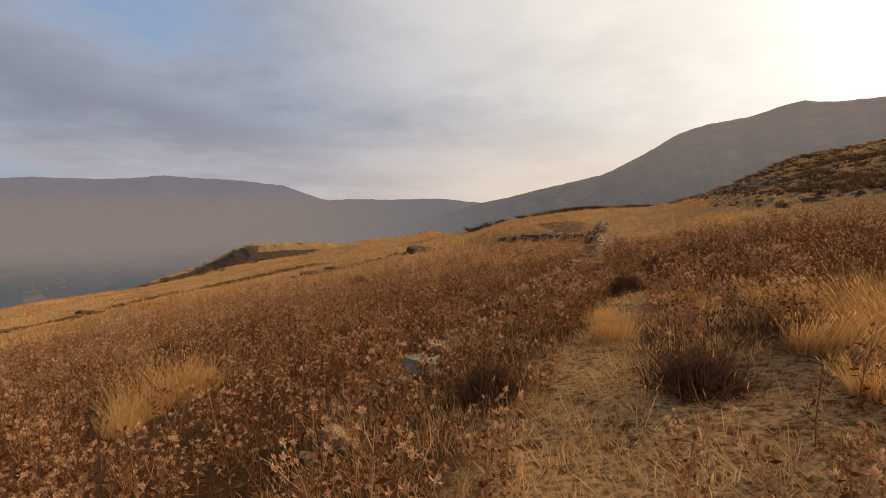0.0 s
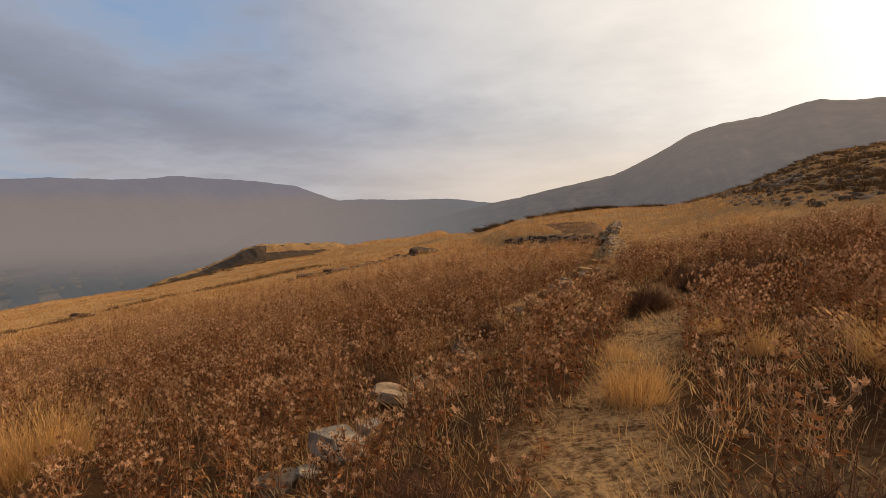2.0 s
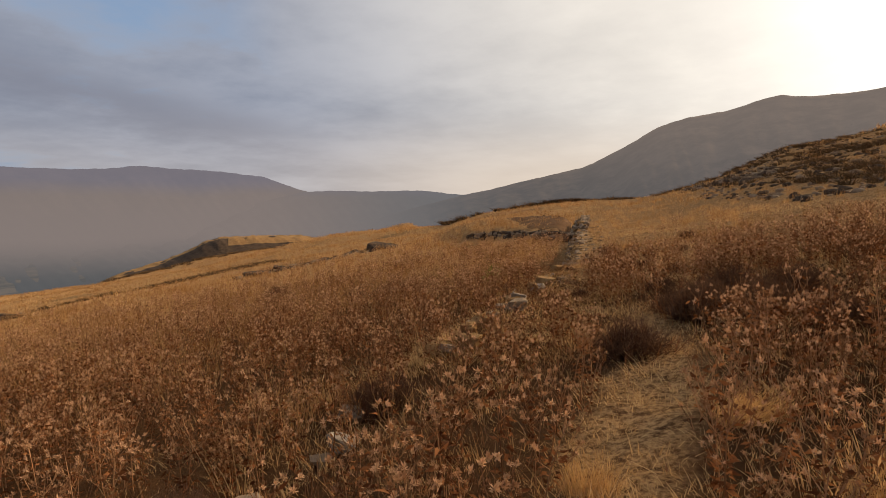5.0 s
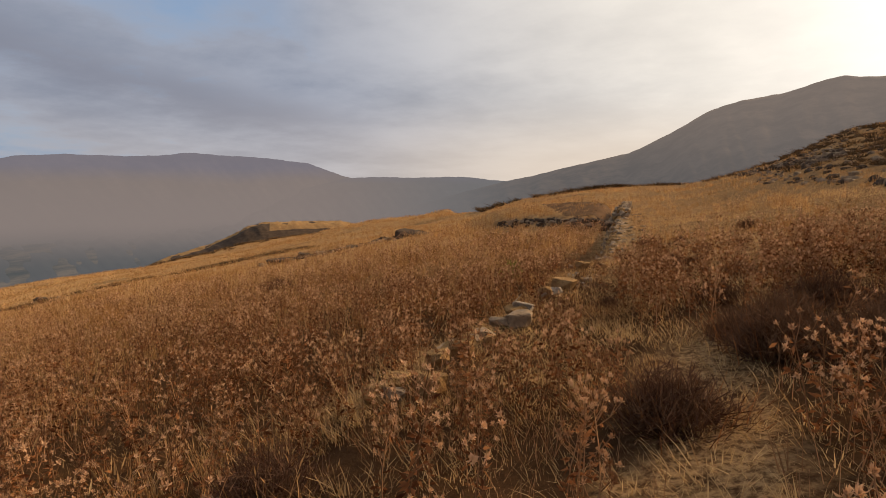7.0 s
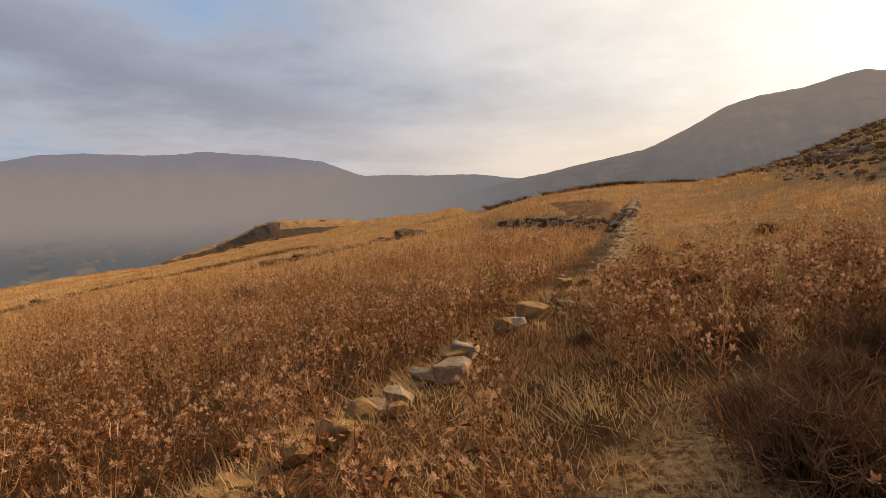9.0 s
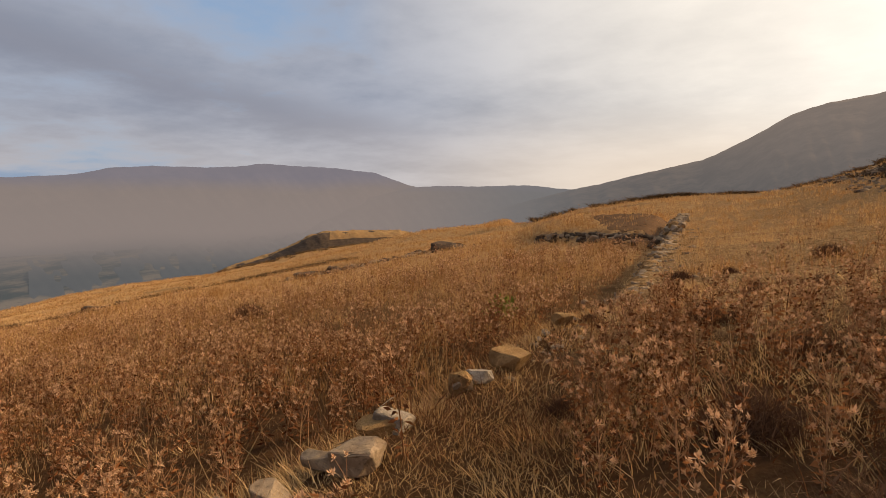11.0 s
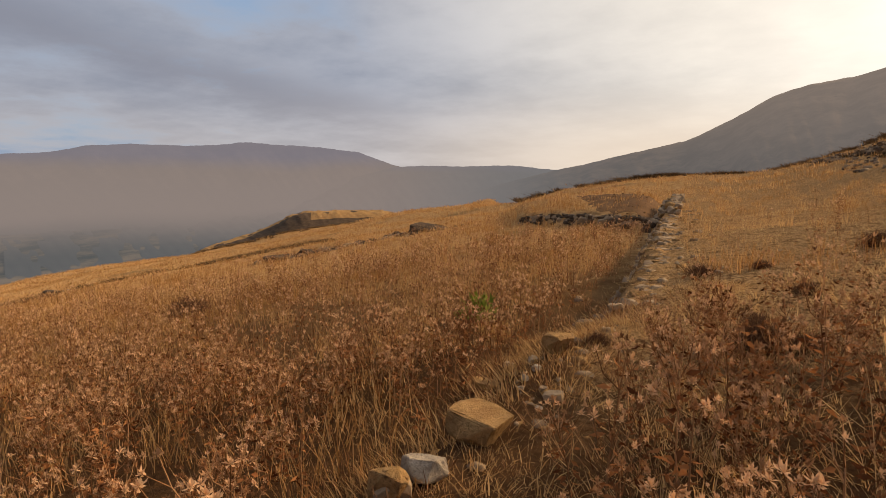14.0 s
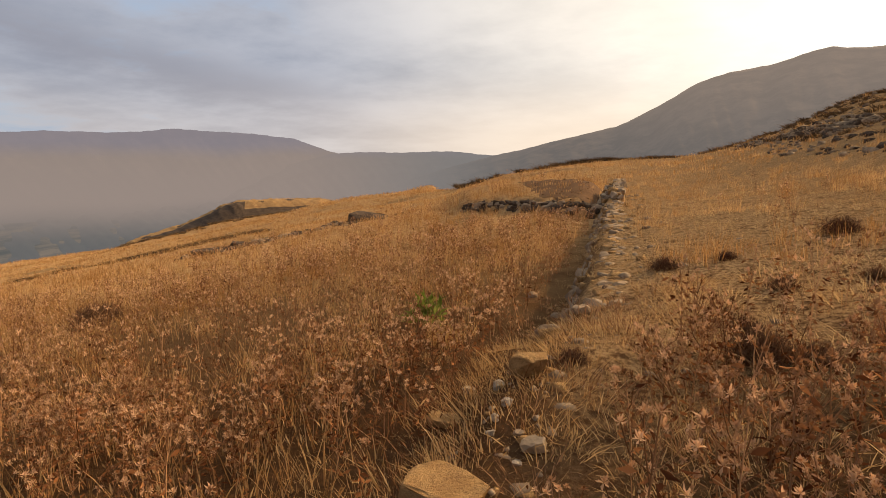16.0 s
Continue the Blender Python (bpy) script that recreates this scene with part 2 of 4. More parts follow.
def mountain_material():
    """The bare mountain to the east with haze painted as emission, browner and clearer towards its top."""
    m, n = material("brown_mountain_painted_haze")
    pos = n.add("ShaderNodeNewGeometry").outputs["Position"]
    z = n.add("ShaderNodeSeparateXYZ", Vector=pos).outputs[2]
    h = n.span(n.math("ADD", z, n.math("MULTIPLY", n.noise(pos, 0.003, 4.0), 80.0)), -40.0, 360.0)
    haze_c, e = haze_paint(n, pos)
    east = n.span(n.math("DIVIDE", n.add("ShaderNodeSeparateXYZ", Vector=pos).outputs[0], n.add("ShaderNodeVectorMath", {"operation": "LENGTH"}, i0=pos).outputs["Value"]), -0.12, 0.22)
    air = n.add("ShaderNodeEmission", Color=n.mix(east, haze_c, n.mix(h, (0.135, 0.13, 0.133), (0.235, 0.197, 0.176))), Strength=1.0)
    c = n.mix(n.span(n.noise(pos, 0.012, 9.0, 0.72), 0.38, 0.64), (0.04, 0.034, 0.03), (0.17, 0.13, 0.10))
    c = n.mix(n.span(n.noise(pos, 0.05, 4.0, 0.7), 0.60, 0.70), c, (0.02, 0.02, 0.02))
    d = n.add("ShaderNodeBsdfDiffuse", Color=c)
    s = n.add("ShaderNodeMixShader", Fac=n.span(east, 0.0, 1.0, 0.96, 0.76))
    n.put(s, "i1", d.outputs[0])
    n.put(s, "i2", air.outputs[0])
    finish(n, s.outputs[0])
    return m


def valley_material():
    """The plain below: patchwork of fields, with haze painted over as emission, more with distance."""
    m, n = material("valley_floor_painted_haze")
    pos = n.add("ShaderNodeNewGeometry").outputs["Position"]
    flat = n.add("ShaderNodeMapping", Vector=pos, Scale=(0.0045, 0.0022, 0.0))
    haze_c, e = haze_paint(n, pos)
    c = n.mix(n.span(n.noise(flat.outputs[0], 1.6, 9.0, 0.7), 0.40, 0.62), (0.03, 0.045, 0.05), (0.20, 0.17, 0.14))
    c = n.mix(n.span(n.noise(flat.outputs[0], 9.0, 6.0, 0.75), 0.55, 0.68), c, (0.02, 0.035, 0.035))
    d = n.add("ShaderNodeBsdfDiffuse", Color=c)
    air = n.add("ShaderNodeEmission", Color=haze_c, Strength=1.0)
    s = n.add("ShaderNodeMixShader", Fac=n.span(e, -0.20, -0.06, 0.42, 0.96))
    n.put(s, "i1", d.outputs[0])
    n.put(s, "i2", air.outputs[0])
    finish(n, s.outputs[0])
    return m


GROUND = ground_material()
# far land: the haze is emission mixed into these surfaces
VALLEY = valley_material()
RANGE = distance_material("far_range_painted_haze", (0.07, 0.06, 0.06), 0.004, (0.985, 0.90))
SADDLE = distance_material("low_hills_painted_haze", (0.05, 0.055, 0.06), 0.004, (0.95, 0.92))
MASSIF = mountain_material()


# ---- meshes ----
def make_mesh(name, verts, tris, mats, index=None, smooth=False):
    """A mesh from arrays of corners and triangles."""
    me = bpy.data.meshes.new(name)
    verts, tris = np.asarray(verts, np.float32), np.asarray(tris, np.int32)
    me.vertices.add(len(verts))
    me.vertices.foreach_set("co", verts.ravel())
    me.loops.add(tris.size)
    me.loops.foreach_set("vertex_index", tris.ravel())
    me.polygons.add(len(tris))
    me.polygons.foreach_set("loop_start", np.arange(0, tris.size, 3, dtype=np.int32))
    for m in mats:
        me.materials.append(m)
    if index is not None:
        me.polygons.foreach_set("material_index", np.asarray(index, np.int32))
    if smooth:
        me.polygons.foreach_set("use_smooth", np.ones(len(tris), bool))
    me.update(calc_edges=True)
    me.validate()
    return me


def part(name, me, parent, label="", place=None):
    ob = new(name, me)
    ob.parent = parent
    if place is not None:
        ob.matrix_basis = place
    return tagged(ob, label)


class Shape:
    """Collects corners and triangles."""

    def __init__(self):
        self.v, self.f, self.m, self.count = [], [], [], 0

    def add(self, v, f, m=0):
        v, f = np.asarray(v, float).reshape(-1, 3), np.asarray(f, int).reshape(-1, 3)
        self.v.append(v)
        self.f.append(f + self.count)
        self.m.append(np.full(len(f), m))
        self.count += len(v)

    def arrays(self):
        return np.concatenate(self.v), np.concatenate(self.f), np.concatenate(self.m)

    def mesh(self, name, mats, smooth=False):
        v, f, m = self.arrays()
        return make_mesh(name, v, f, mats, m, smooth)


def smooth01(v):
    v = np.clip(v, 0, 1)
    return v * v * (3 - 2 * v)


def ripple(x, y, scale, seed):
    """Cheap smooth noise from crossed waves, about -1 to 1."""
    a = seed * 1.7
    return (np.sin(x * scale + a + 1.3 * np.sin(y * scale * 0.73 + a * 2)) * np.sin(y * scale * 1.11 - a + 1.7 * np.sin(x * scale * 0.61 - a))
            + 0.5 * np.sin(x * scale * 2.3 + y * scale * 1.9 + a * 3)) / 1.5


def wall_x(y):
    """The line of the old terrace wall, collapsed near the start."""
    y = np.asarray(y, float)
    return np.where(y > 16.4, 4.28 + (y - 16.4) * 0.285, np.interp(y, (-20, 5, 10, 13.2, 16.4), (-9.0, -0.35, 1.40, 3.05, 4.28)))


def trail_x(y):
    """The trodden line, straight at first, then bending off to the right of the stones."""
    return 0.35 + 0.19 * y + 0.30 * np.maximum(y - 5.2, 0) - 0.16 * np.maximum(y - 9.1, 0)


def walker_x(y):
    return np.interp(y, (0, 2.7, 4.7, 6.1, 7.4, 8.1, 9.9, 10.5, 11.0, 12.3), (0, 0.75, 1.36, 1.87, 2.4, 2.94, 3.47, 3.25, 3.09, 3.14))


VALLEY_Z = -265.0


def height(x, y):
    """The hillside, its terraces and, past its brow, the plain far below."""
    x, y = np.asarray(x, float), np.asarray(y, float)
    r = np.hypot(x, y)
    yy = np.clip(y, 0, 150)
    z = 0.19 - 0.17 * smooth01((y - 4) / 5) + (0.17 + 0.02 * smooth01((np.abs(x) - 8) / 20)) * x - 0.05 * y + 0.00013 * yy * yy
    s = x - wall_x(y)
    rise = (0.10 + 0.36 * smooth01((y - 15.6) / 0.8)) * smooth01((y + 2) / 6) * (1 - smooth01((y - 42) / 12))
    z = z + rise * (smooth01((s + 0.22) / 0.3) - 0.85) * np.exp(-np.abs(s) / 3.0)
    t = y - (34.5 - (x - 3.8) * 1.95)
    z = z + (0.4 * smooth01(t / 0.5) + 0.055 * np.clip(t, 0, 9)) * np.exp(-np.clip(t - 9, 0, 50) / 8) * smooth01((x - 2) / 2) * (1 - smooth01((s + 1) / 1.5))
    z = z + 0.03 * ripple(x, y, 1.7, 1) * smooth01(r / 4) + 0.02 * ripple(x, y, 5.1, 2) + 0.25 * ripple(x, y, 0.16, 3) * smooth01((r - 20) / 40)
    z = z + 1.6 * ripple(x, y, 0.045, 5) * smooth01((r - 60) / 60)
    # stony ridge left by the fallen wall
    z = z + 0.15 * np.exp(-((s - 0.05) / 0.5) ** 2) * smooth01((y - 8) / 2) * (1 - smooth01((y - 14.6) / 1.2))
    # the field dips behind its far edge; a stony rise stands beside it
    az, d = np.degrees(np.arctan2(x - 2, y - 5)), np.hypot(x - 2, y - 5)
    z = z - 0.034 * np.clip(d - 16, 0, 60) * np.exp(-((az - 21.5) / 7.5) ** 2)
    z = z + 0.030 * np.clip(d - 16, 0, 60) * smooth01((az - 26) / 9) * (1 - smooth01((az - 80) / 20))
    ahead = smooth01((az + 2) / 6) * (1 - smooth01((az - 30) / 10))
    z = z - 0.006 * np.clip(d - 66 - 0.5 * np.clip(14 - az, 0, 20), 0, 80) ** 2 * ahead
    z = z + 0.8 * smooth01((d - 25) / 40) * smooth01((az - 1) / 5) * (1 - smooth01((az - 31) / 5))
    brow = np.maximum(0, r - 150.0)
    z = z - 0.0022 * brow * brow
    k = 40.0
    plain = VALLEY_Z + 4 * ripple(x, y, 0.003, 4)
    return np.where(r < 160, z, np.maximum(z, plain) + k * np.exp(-np.abs(z - plain) / k) * 0.4)


def on_ground(x, y, sink=0.0):
    return float(height(x, y)) - sink


# ---- the ground, one sheet to the horizon ----
def build_ground():
    cx, cy = 2.2, 8.0
    ang = np.concatenate([np.linspace(-62, 62, 300, endpoint=False), np.linspace(62, 298, 90, endpoint=False)])
    ang = np.radians(ang)
    rad = np.concatenate([[0.0], np.geomspace(0.25, 14, 90), np.geomspace(14.4, 4700, 150)])
    A, R = np.meshgrid(ang, rad[1:])
    X, Y = cx + R * np.sin(A), cy + R * np.cos(A)
    V = np.concatenate([[[cx, cy, on_ground(cx, cy)]], np.stack([X, Y, height(X, Y)], -1).reshape(-1, 3)])
    n, rows = len(ang), len(rad) - 1
    i = np.arange(n)
    j = (i + 1) % n
    tris = [np.stack([np.zeros(n, int), 1 + j, 1 + i], -1)]
    for k in range(rows - 1):
        a, b = 1 + k * n, 1 + (k + 1) * n
        tris += [np.stack([a + i, a + j, b + i], -1), np.stack([a + j, b + j, b + i], -1)]
    T = np.concatenate(tris)
    mid = V[T].mean(1)
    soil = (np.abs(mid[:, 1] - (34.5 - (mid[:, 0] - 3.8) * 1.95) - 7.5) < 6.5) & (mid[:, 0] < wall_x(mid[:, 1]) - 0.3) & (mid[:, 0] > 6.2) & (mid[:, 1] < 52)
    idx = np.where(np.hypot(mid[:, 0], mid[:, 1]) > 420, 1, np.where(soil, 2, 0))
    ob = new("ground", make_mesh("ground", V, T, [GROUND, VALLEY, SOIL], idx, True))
    tagged(ob, "dry straw-covered hillside falling away to a plain with painted haze", "ground", kind="structure")


build_ground()


def build_range(name, keys, dist, foot, mat, seed, label, a0, a1, rough=1.0):
    """A far mountain: its crest follows a few summits and saddles, with spurs and gullies down to the plain."""
    az = np.radians(np.linspace(a0, a1, 420))
    deg = np.degrees(az)
    kx, kv = [k[0] for k in keys], [k[1] for k in keys]
    crest = np.interp(deg, kx, kv)
    ker = np.hanning(7)[1:-1]
    pad = np.concatenate([np.full(2, crest[0]), crest, np.full(2, crest[-1])])
    crest = np.convolve(pad, ker / ker.sum(), "valid")
    crest = crest + 0.0006 * rough * (ripple(deg, deg * 0, 2.2, seed) + 0.6 * ripple(deg, deg * 0, 5.7, seed + 1))
    steps = np.linspace(0, 1, 46)
    V = np.zeros((len(steps) + 1, len(az), 3))
    for k, s in enumerate(steps):
        d = foot + (dist - foot) * s
        spur = ripple(deg, np.full_like(deg, s * 3), 0.9, seed + 2) * 0.6 + ripple(deg, np.full_like(deg, s * 7), 2.6, seed + 3) * 0.3
        top = crest * dist + 1.4
        z = VALLEY_Z + (top - VALLEY_Z) * (s ** 1.15) + spur * 26 * rough * np.sin(s * math.pi) ** 0.8
        V[k, :, 0], V[k, :, 1], V[k, :, 2] = d * np.sin(az), d * np.cos(az), z
    V[-1, :, 0], V[-1, :, 1], V[-1, :, 2] = (dist + 140) * np.sin(az), (dist + 140) * np.cos(az), VALLEY_Z - 20
    n = len(az)
    i = np.arange(n - 1)
    T = []
    for k in range(len(steps)):
        a, b = k * n, (k + 1) * n
        T += [np.stack([a + i, a + i + 1, b + i], -1), np.stack([a + i + 1, b + i + 1, b + i], -1)]
    ob = new(name, make_mesh(name, V.reshape(-1, 3), np.concatenate(T), [mat], None, True))
    tagged(ob, label, "mountain", kind="structure")


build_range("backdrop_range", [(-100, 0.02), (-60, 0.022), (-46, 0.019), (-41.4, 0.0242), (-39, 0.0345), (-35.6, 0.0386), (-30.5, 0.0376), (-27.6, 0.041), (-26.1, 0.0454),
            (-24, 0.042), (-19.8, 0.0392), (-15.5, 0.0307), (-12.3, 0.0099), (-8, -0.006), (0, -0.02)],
            4300, 2900, RANGE, 1, "long mountain range across the plain with painted blue-grey haze", -100, 0)
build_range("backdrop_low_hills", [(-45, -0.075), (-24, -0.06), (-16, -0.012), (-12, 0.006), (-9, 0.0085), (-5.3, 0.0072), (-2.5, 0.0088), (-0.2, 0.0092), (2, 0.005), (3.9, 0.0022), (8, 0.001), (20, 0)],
            3700, 1500, SADDLE, 6, "low hills with painted haze at the head of the valley", -45, 20, 0.8)
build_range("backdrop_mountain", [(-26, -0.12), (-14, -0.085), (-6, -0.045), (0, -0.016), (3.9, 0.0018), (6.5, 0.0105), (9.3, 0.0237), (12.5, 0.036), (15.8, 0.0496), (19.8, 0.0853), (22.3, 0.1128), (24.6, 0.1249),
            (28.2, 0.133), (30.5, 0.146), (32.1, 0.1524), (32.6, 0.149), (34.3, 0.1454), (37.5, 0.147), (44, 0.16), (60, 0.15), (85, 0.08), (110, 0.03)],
            2300, 700, MASSIF, 9, "bare grey-brown mountain with painted haze", -26, 110)


# ---- plant shapes ----
rng = np.random.default_rng(7)


def blade(shape, base, lean, h, w, mat, bend=0.35, segs=2):
    """One tapering, bending blade of grass."""
    a = rng.uniform(0, math.tau)
    side = np.array([math.cos(a), math.sin(a), 0]) * w
    v = []
    for k in range(segs):
        s = k / segs
        c = base + np.array([lean[0] * (s + bend * s * s), lean[1] * (s + bend * s * s), h * s])
        v += [c - side * (1 - 0.5 * s), c + side * (1 - 0.5 * s)]
    v.append(base + np.array([lean[0] * (1 + bend), lean[1] * (1 + bend), h * (1 - 0.12 * bend)]))
    f = []
    for k in range(segs - 1):
        i = 2 * k
        f += [(i, i + 1, i + 3), (i, i + 3, i + 2)]
    i = 2 * (segs - 1)
    f.append((i, i + 1, i + 2))
    shape.add(v, f, mat)


def stick(shape, a, b, r0, r1, mat):
    """A three-sided tapering stem from a to b."""
    a, b = np.asarray(a, float), np.asarray(b, float)
    d = b - a
    u = np.cross(d, (0.31, 0.77, 0.55))
    u /= np.linalg.norm(u) + 1e-9
    t = np.cross(d / (np.linalg.norm(d) + 1e-9), u)
    ring = [math.cos(q) * u + math.sin(q) * t for q in (0, 2.1, 4.2)]
    v = [a + r0 * q for q in ring] + [b + r1 * q for q in ring]
    shape.add(v, [(0, 1, 4), (0, 4, 3), (1, 2, 5), (1, 5, 4), (2, 0, 3), (2, 3, 5)], mat)


def leaflet(shape, base, way, length, width, mat):
    """A curled, pointed dry leaf of two folded halves."""
    way = np.asarray(way, float)
    way = way / (np.linalg.norm(way) + 1e-9)
    side = np.cross(way, rng.normal(size=3))
    side /= np.linalg.norm(side) + 1e-9
    out = np.cross(side, way)
    m = base + way * length * 0.45
    v = [base, m + side * width + out * width * 0.5, base + way * length - out * width * 0.6, m - side * width + out * width * 0.5, m - out * width * 0.1]
    shape.add(v, [(0, 1, 4), (1, 2, 4), (2, 3, 4), (3, 0, 4)], mat)


def tuft(n, h, spread, w, mat=0, segs=2, lean=0.35, drift=(0.0, 0.0), heads=0.0, wild=0.1):
    """A tuft of grass blades; some carry a feathery ear."""
    s = Shape()
    for _ in range(n):
        a, r = rng.uniform(0, math.tau), spread * math.sqrt(rng.uniform())
        hh = h * rng.uniform(0.55, 1.1)
        b = np.array([math.cos(a) * r, math.sin(a) * r, -0.02])
        le = np.array([math.cos(a), math.sin(a)]) * r / max(spread, 1e-6) * lean * hh * rng.uniform(0.3, 1.2) + rng.normal(size=2) * wild * hh + np.array(drift) * hh * rng.uniform(0.5, 1.4)
        blade(s, b, le, hh, w * rng.uniform(0.7, 1.3), mat, 0.4, segs)
        if rng.uniform() < heads:
            tip = b + np.array([le[0] * 1.3, le[1] * 1.3, hh * 0.95])
            way = np.array([le[0], le[1], hh * 0.7])
            leaflet(s, tip, way, 0.055 * rng.uniform(0.7, 1.4), 0.0045, mat)
    return s


def head_shape(size, n):
    """A dry flower head: narrow curled bracts that all spring from one small button."""
    v, f = [(0, 0, 0)], []
    for k in range(n):
        a = k * 2.4
        el = -0.3 + 1.8 * (k + 0.5) / n + rng.uniform(-0.2, 0.2)
        way = np.array([math.cos(a) * math.cos(el), math.sin(a) * math.cos(el), math.sin(el)])
        side = np.array([-math.sin(a), math.cos(a), 0.0]) * size * 0.17
        curl = np.array([0, 0, size * 0.3])
        i, ln = len(v), size * rng.uniform(0.45, 1.2)
        v += [way * ln * 0.6 + side, way * ln * 0.6 - side, way * ln * 0.9 + curl * rng.uniform(-1.0, 1.4) + side * rng.uniform(-1.2, 1.2)]
        f += [(0, i + 1, i), (i, i + 1, i + 2)]
    s = Shape()
    s.add(v, f, 0)
    return s


def tube(pts, radii, sides=3):
    """A connected, tapering stem along some points; with two sides it is a flat strip."""
    s = Shape()
    pts = [np.asarray(p, float) for p in pts]
    v, f = [], []
    turn = rng.uniform(0, math.tau)
    for p, r in zip(pts, radii):
        for k in range(sides):
            q = turn + math.tau * k / sides
            v.append(p + np.array([math.cos(q), math.sin(q), 0.15 * math.sin(q)]) * r)
    for i in range(len(pts) - 1):
        for k in range(sides if sides > 2 else 1):
            a, b = i * sides + k, i * sides + (k + 1) % sides
            f += [(a, b, b + sides), (a, b + sides, a + sides)]
    s.add(v, f, 0)
    return s


def wildflower(h, branches, leaves, sides=3):
    """A dead branching wildflower: its stems, main one first, its leaves and the places of its heads."""
    leaf, stems, spots = Shape(), [], []
    bend = rng.normal(size=2) * 0.10 * h

    def axis(t):
        return np.array([bend[0] * t * t, bend[1] * t * t, h * t])

    stems.append(tube([axis(0) - np.array([0, 0, 0.03]), axis(0.4), axis(0.75), axis(1)], [0.004, 0.0034, 0.0026, 0.0016], sides))
    spots.append((axis(1.0), rng.uniform(0.85, 1.2)))
    for k in range(branches):
        t = rng.uniform(0.35, 0.9)
        a = k * 2.4 + rng.uniform(-0.5, 0.5)
        ln = h * rng.uniform(0.22, 0.42) * (1.25 - t * 0.6)
        b0 = axis(t)
        b1 = b0 + np.array([math.cos(a) * ln * 0.62, math.sin(a) * ln * 0.62, ln * 0.78])
        mid = (b0 + b1) / 2 + np.array([math.cos(a), math.sin(a), -0.6]) * ln * 0.10
        stems.append(tube([b0, mid, b1], [0.0024, 0.002, 0.0015], sides))
        spots.append((b1, rng.uniform(0.7, 1.15)))
        if rng.uniform() < 0.5:
            b2 = mid + np.array([math.cos(a + 1.2) * ln * 0.35, math.sin(a + 1.2) * ln * 0.35, ln * 0.35])
            stems.append(tube([mid, b2], [0.0017, 0.0012], sides))
            spots.append((b2, rng.uniform(0.55, 0.9)))
    for k in range(leaves):
        t = rng.uniform(0.08, 0.92)
        a = rng.uniform(0, math.tau)
        r = h * 0.16 * rng.uniform(0, 1) * t
        leaflet(leaf, axis(t) + np.array([math.cos(a) * r, math.sin(a) * r, 0]), (math.cos(a), math.sin(a), rng.uniform(-0.9, 0.5)), h * rng.uniform(0.06, 0.12), h * 0.018, 0)
    return stems, leaf, spots


def wildflower_one(h, branches, leaves, bracts, size, sides=3):
    """The same plant as a single set of triangles: stalks, leaves, heads by material."""
    stems, leaf, spots = wildflower(h, branches, leaves, sides)
    s = Shape()
    for st in stems:
        v, f, _ = st.arrays()
        s.add(v, f, 0)
    v, f, _ = leaf.arrays()
    s.add(v, f, 1)
    for p, k in spots:
        v, f, _ = head_shape(size * k, bracts).arrays()
        s.add(v + p, f, 2)
    return s


def bush(n, r, h, mats=1):
    """A tangle of thin woody twigs, forking outward."""
    s = Shape()
    for _ in range(n):
        a, e = rng.uniform(0, math.tau), rng.uniform(0.15, 1.5)
        ln = rng.uniform(0.55, 1.05)
        end = np.array([math.cos(a) * math.cos(e) * r, math.sin(a) * math.cos(e) * r, math.sin(e) * h]) * ln
        root = np.array([math.cos(a), math.sin(a), 0]) * r * rng.uniform(0, 0.45)
        mid = root + (end - root) * 0.55 + rng.normal(size=3) * r * 0.08
        stick(s, root, mid, 0.0042, 0.003, 0)
        stick(s, mid, end, 0.003, 0.0014, 0)
        for _ in range(3):
            tip = end + rng.normal(size=3) * r * 0.16
            blade(s, mid + (end - mid) * rng.uniform(0.2, 1.0), (tip - end)[:2], rng.uniform(0.04, 0.11), 0.003, min(1, mats - 1), 0.3, 1)
    return s


def spread(name, shapes, spots, mats, label, category):
    """Many plants joined in one object: spots are rows of x, y, size, drawn from the given shapes."""
    spots = np.asarray(spots, float)
    pick = rng.integers(0, len(shapes), len(spots))
    V, T, M, count = [], [], [], 0
    for k, s in enumerate(shapes):
        v, f, m = s.arrays()
        rows = spots[pick == k]
        if not len(rows):
            continue
        a = rng.uniform(0, math.tau, len(rows))
        ca, sa = np.cos(a)[:, None], np.sin(a)[:, None]
        sc = rows[:, 2:3]
        lean = rng.normal(size=(len(rows), 2)) * 0.09
        x = (v[None, :, 0] * ca - v[None, :, 1] * sa) * sc
        y = (v[None, :, 0] * sa + v[None, :, 1] * ca) * sc
        z = v[None, :, 2] * sc * rng.uniform(0.85, 1.15, (len(rows), 1))
        x, y = x + lean[:, :1] * z, y + lean[:, 1:] * z
        g = height(rows[:, 0], rows[:, 1])[:, None]
        P = np.stack([x + rows[:, 0:1], y + rows[:, 1:2], z + g - 0.01], -1).reshape(-1, 3)
        F = (f[None] + (np.arange(len(rows)) * len(v))[:, None, None]).reshape(-1, 3) + count
        V.append(P)
        T.append(F)
        M.append(np.tile(m, len(rows)))
        count += len(P)
    ob = new(name, make_mesh(name, np.concatenate(V), np.concatenate(T), mats, np.concatenate(M)))
    return tagged(ob, label, category, kind="stuff")


def field(x0, x1, y0, y1, density):
    n = rng.poisson(abs((x1 - x0) * (y1 - y0)) * density)
    return rng.uniform(x0, x1, n), rng.uniform(y0, y1, n)


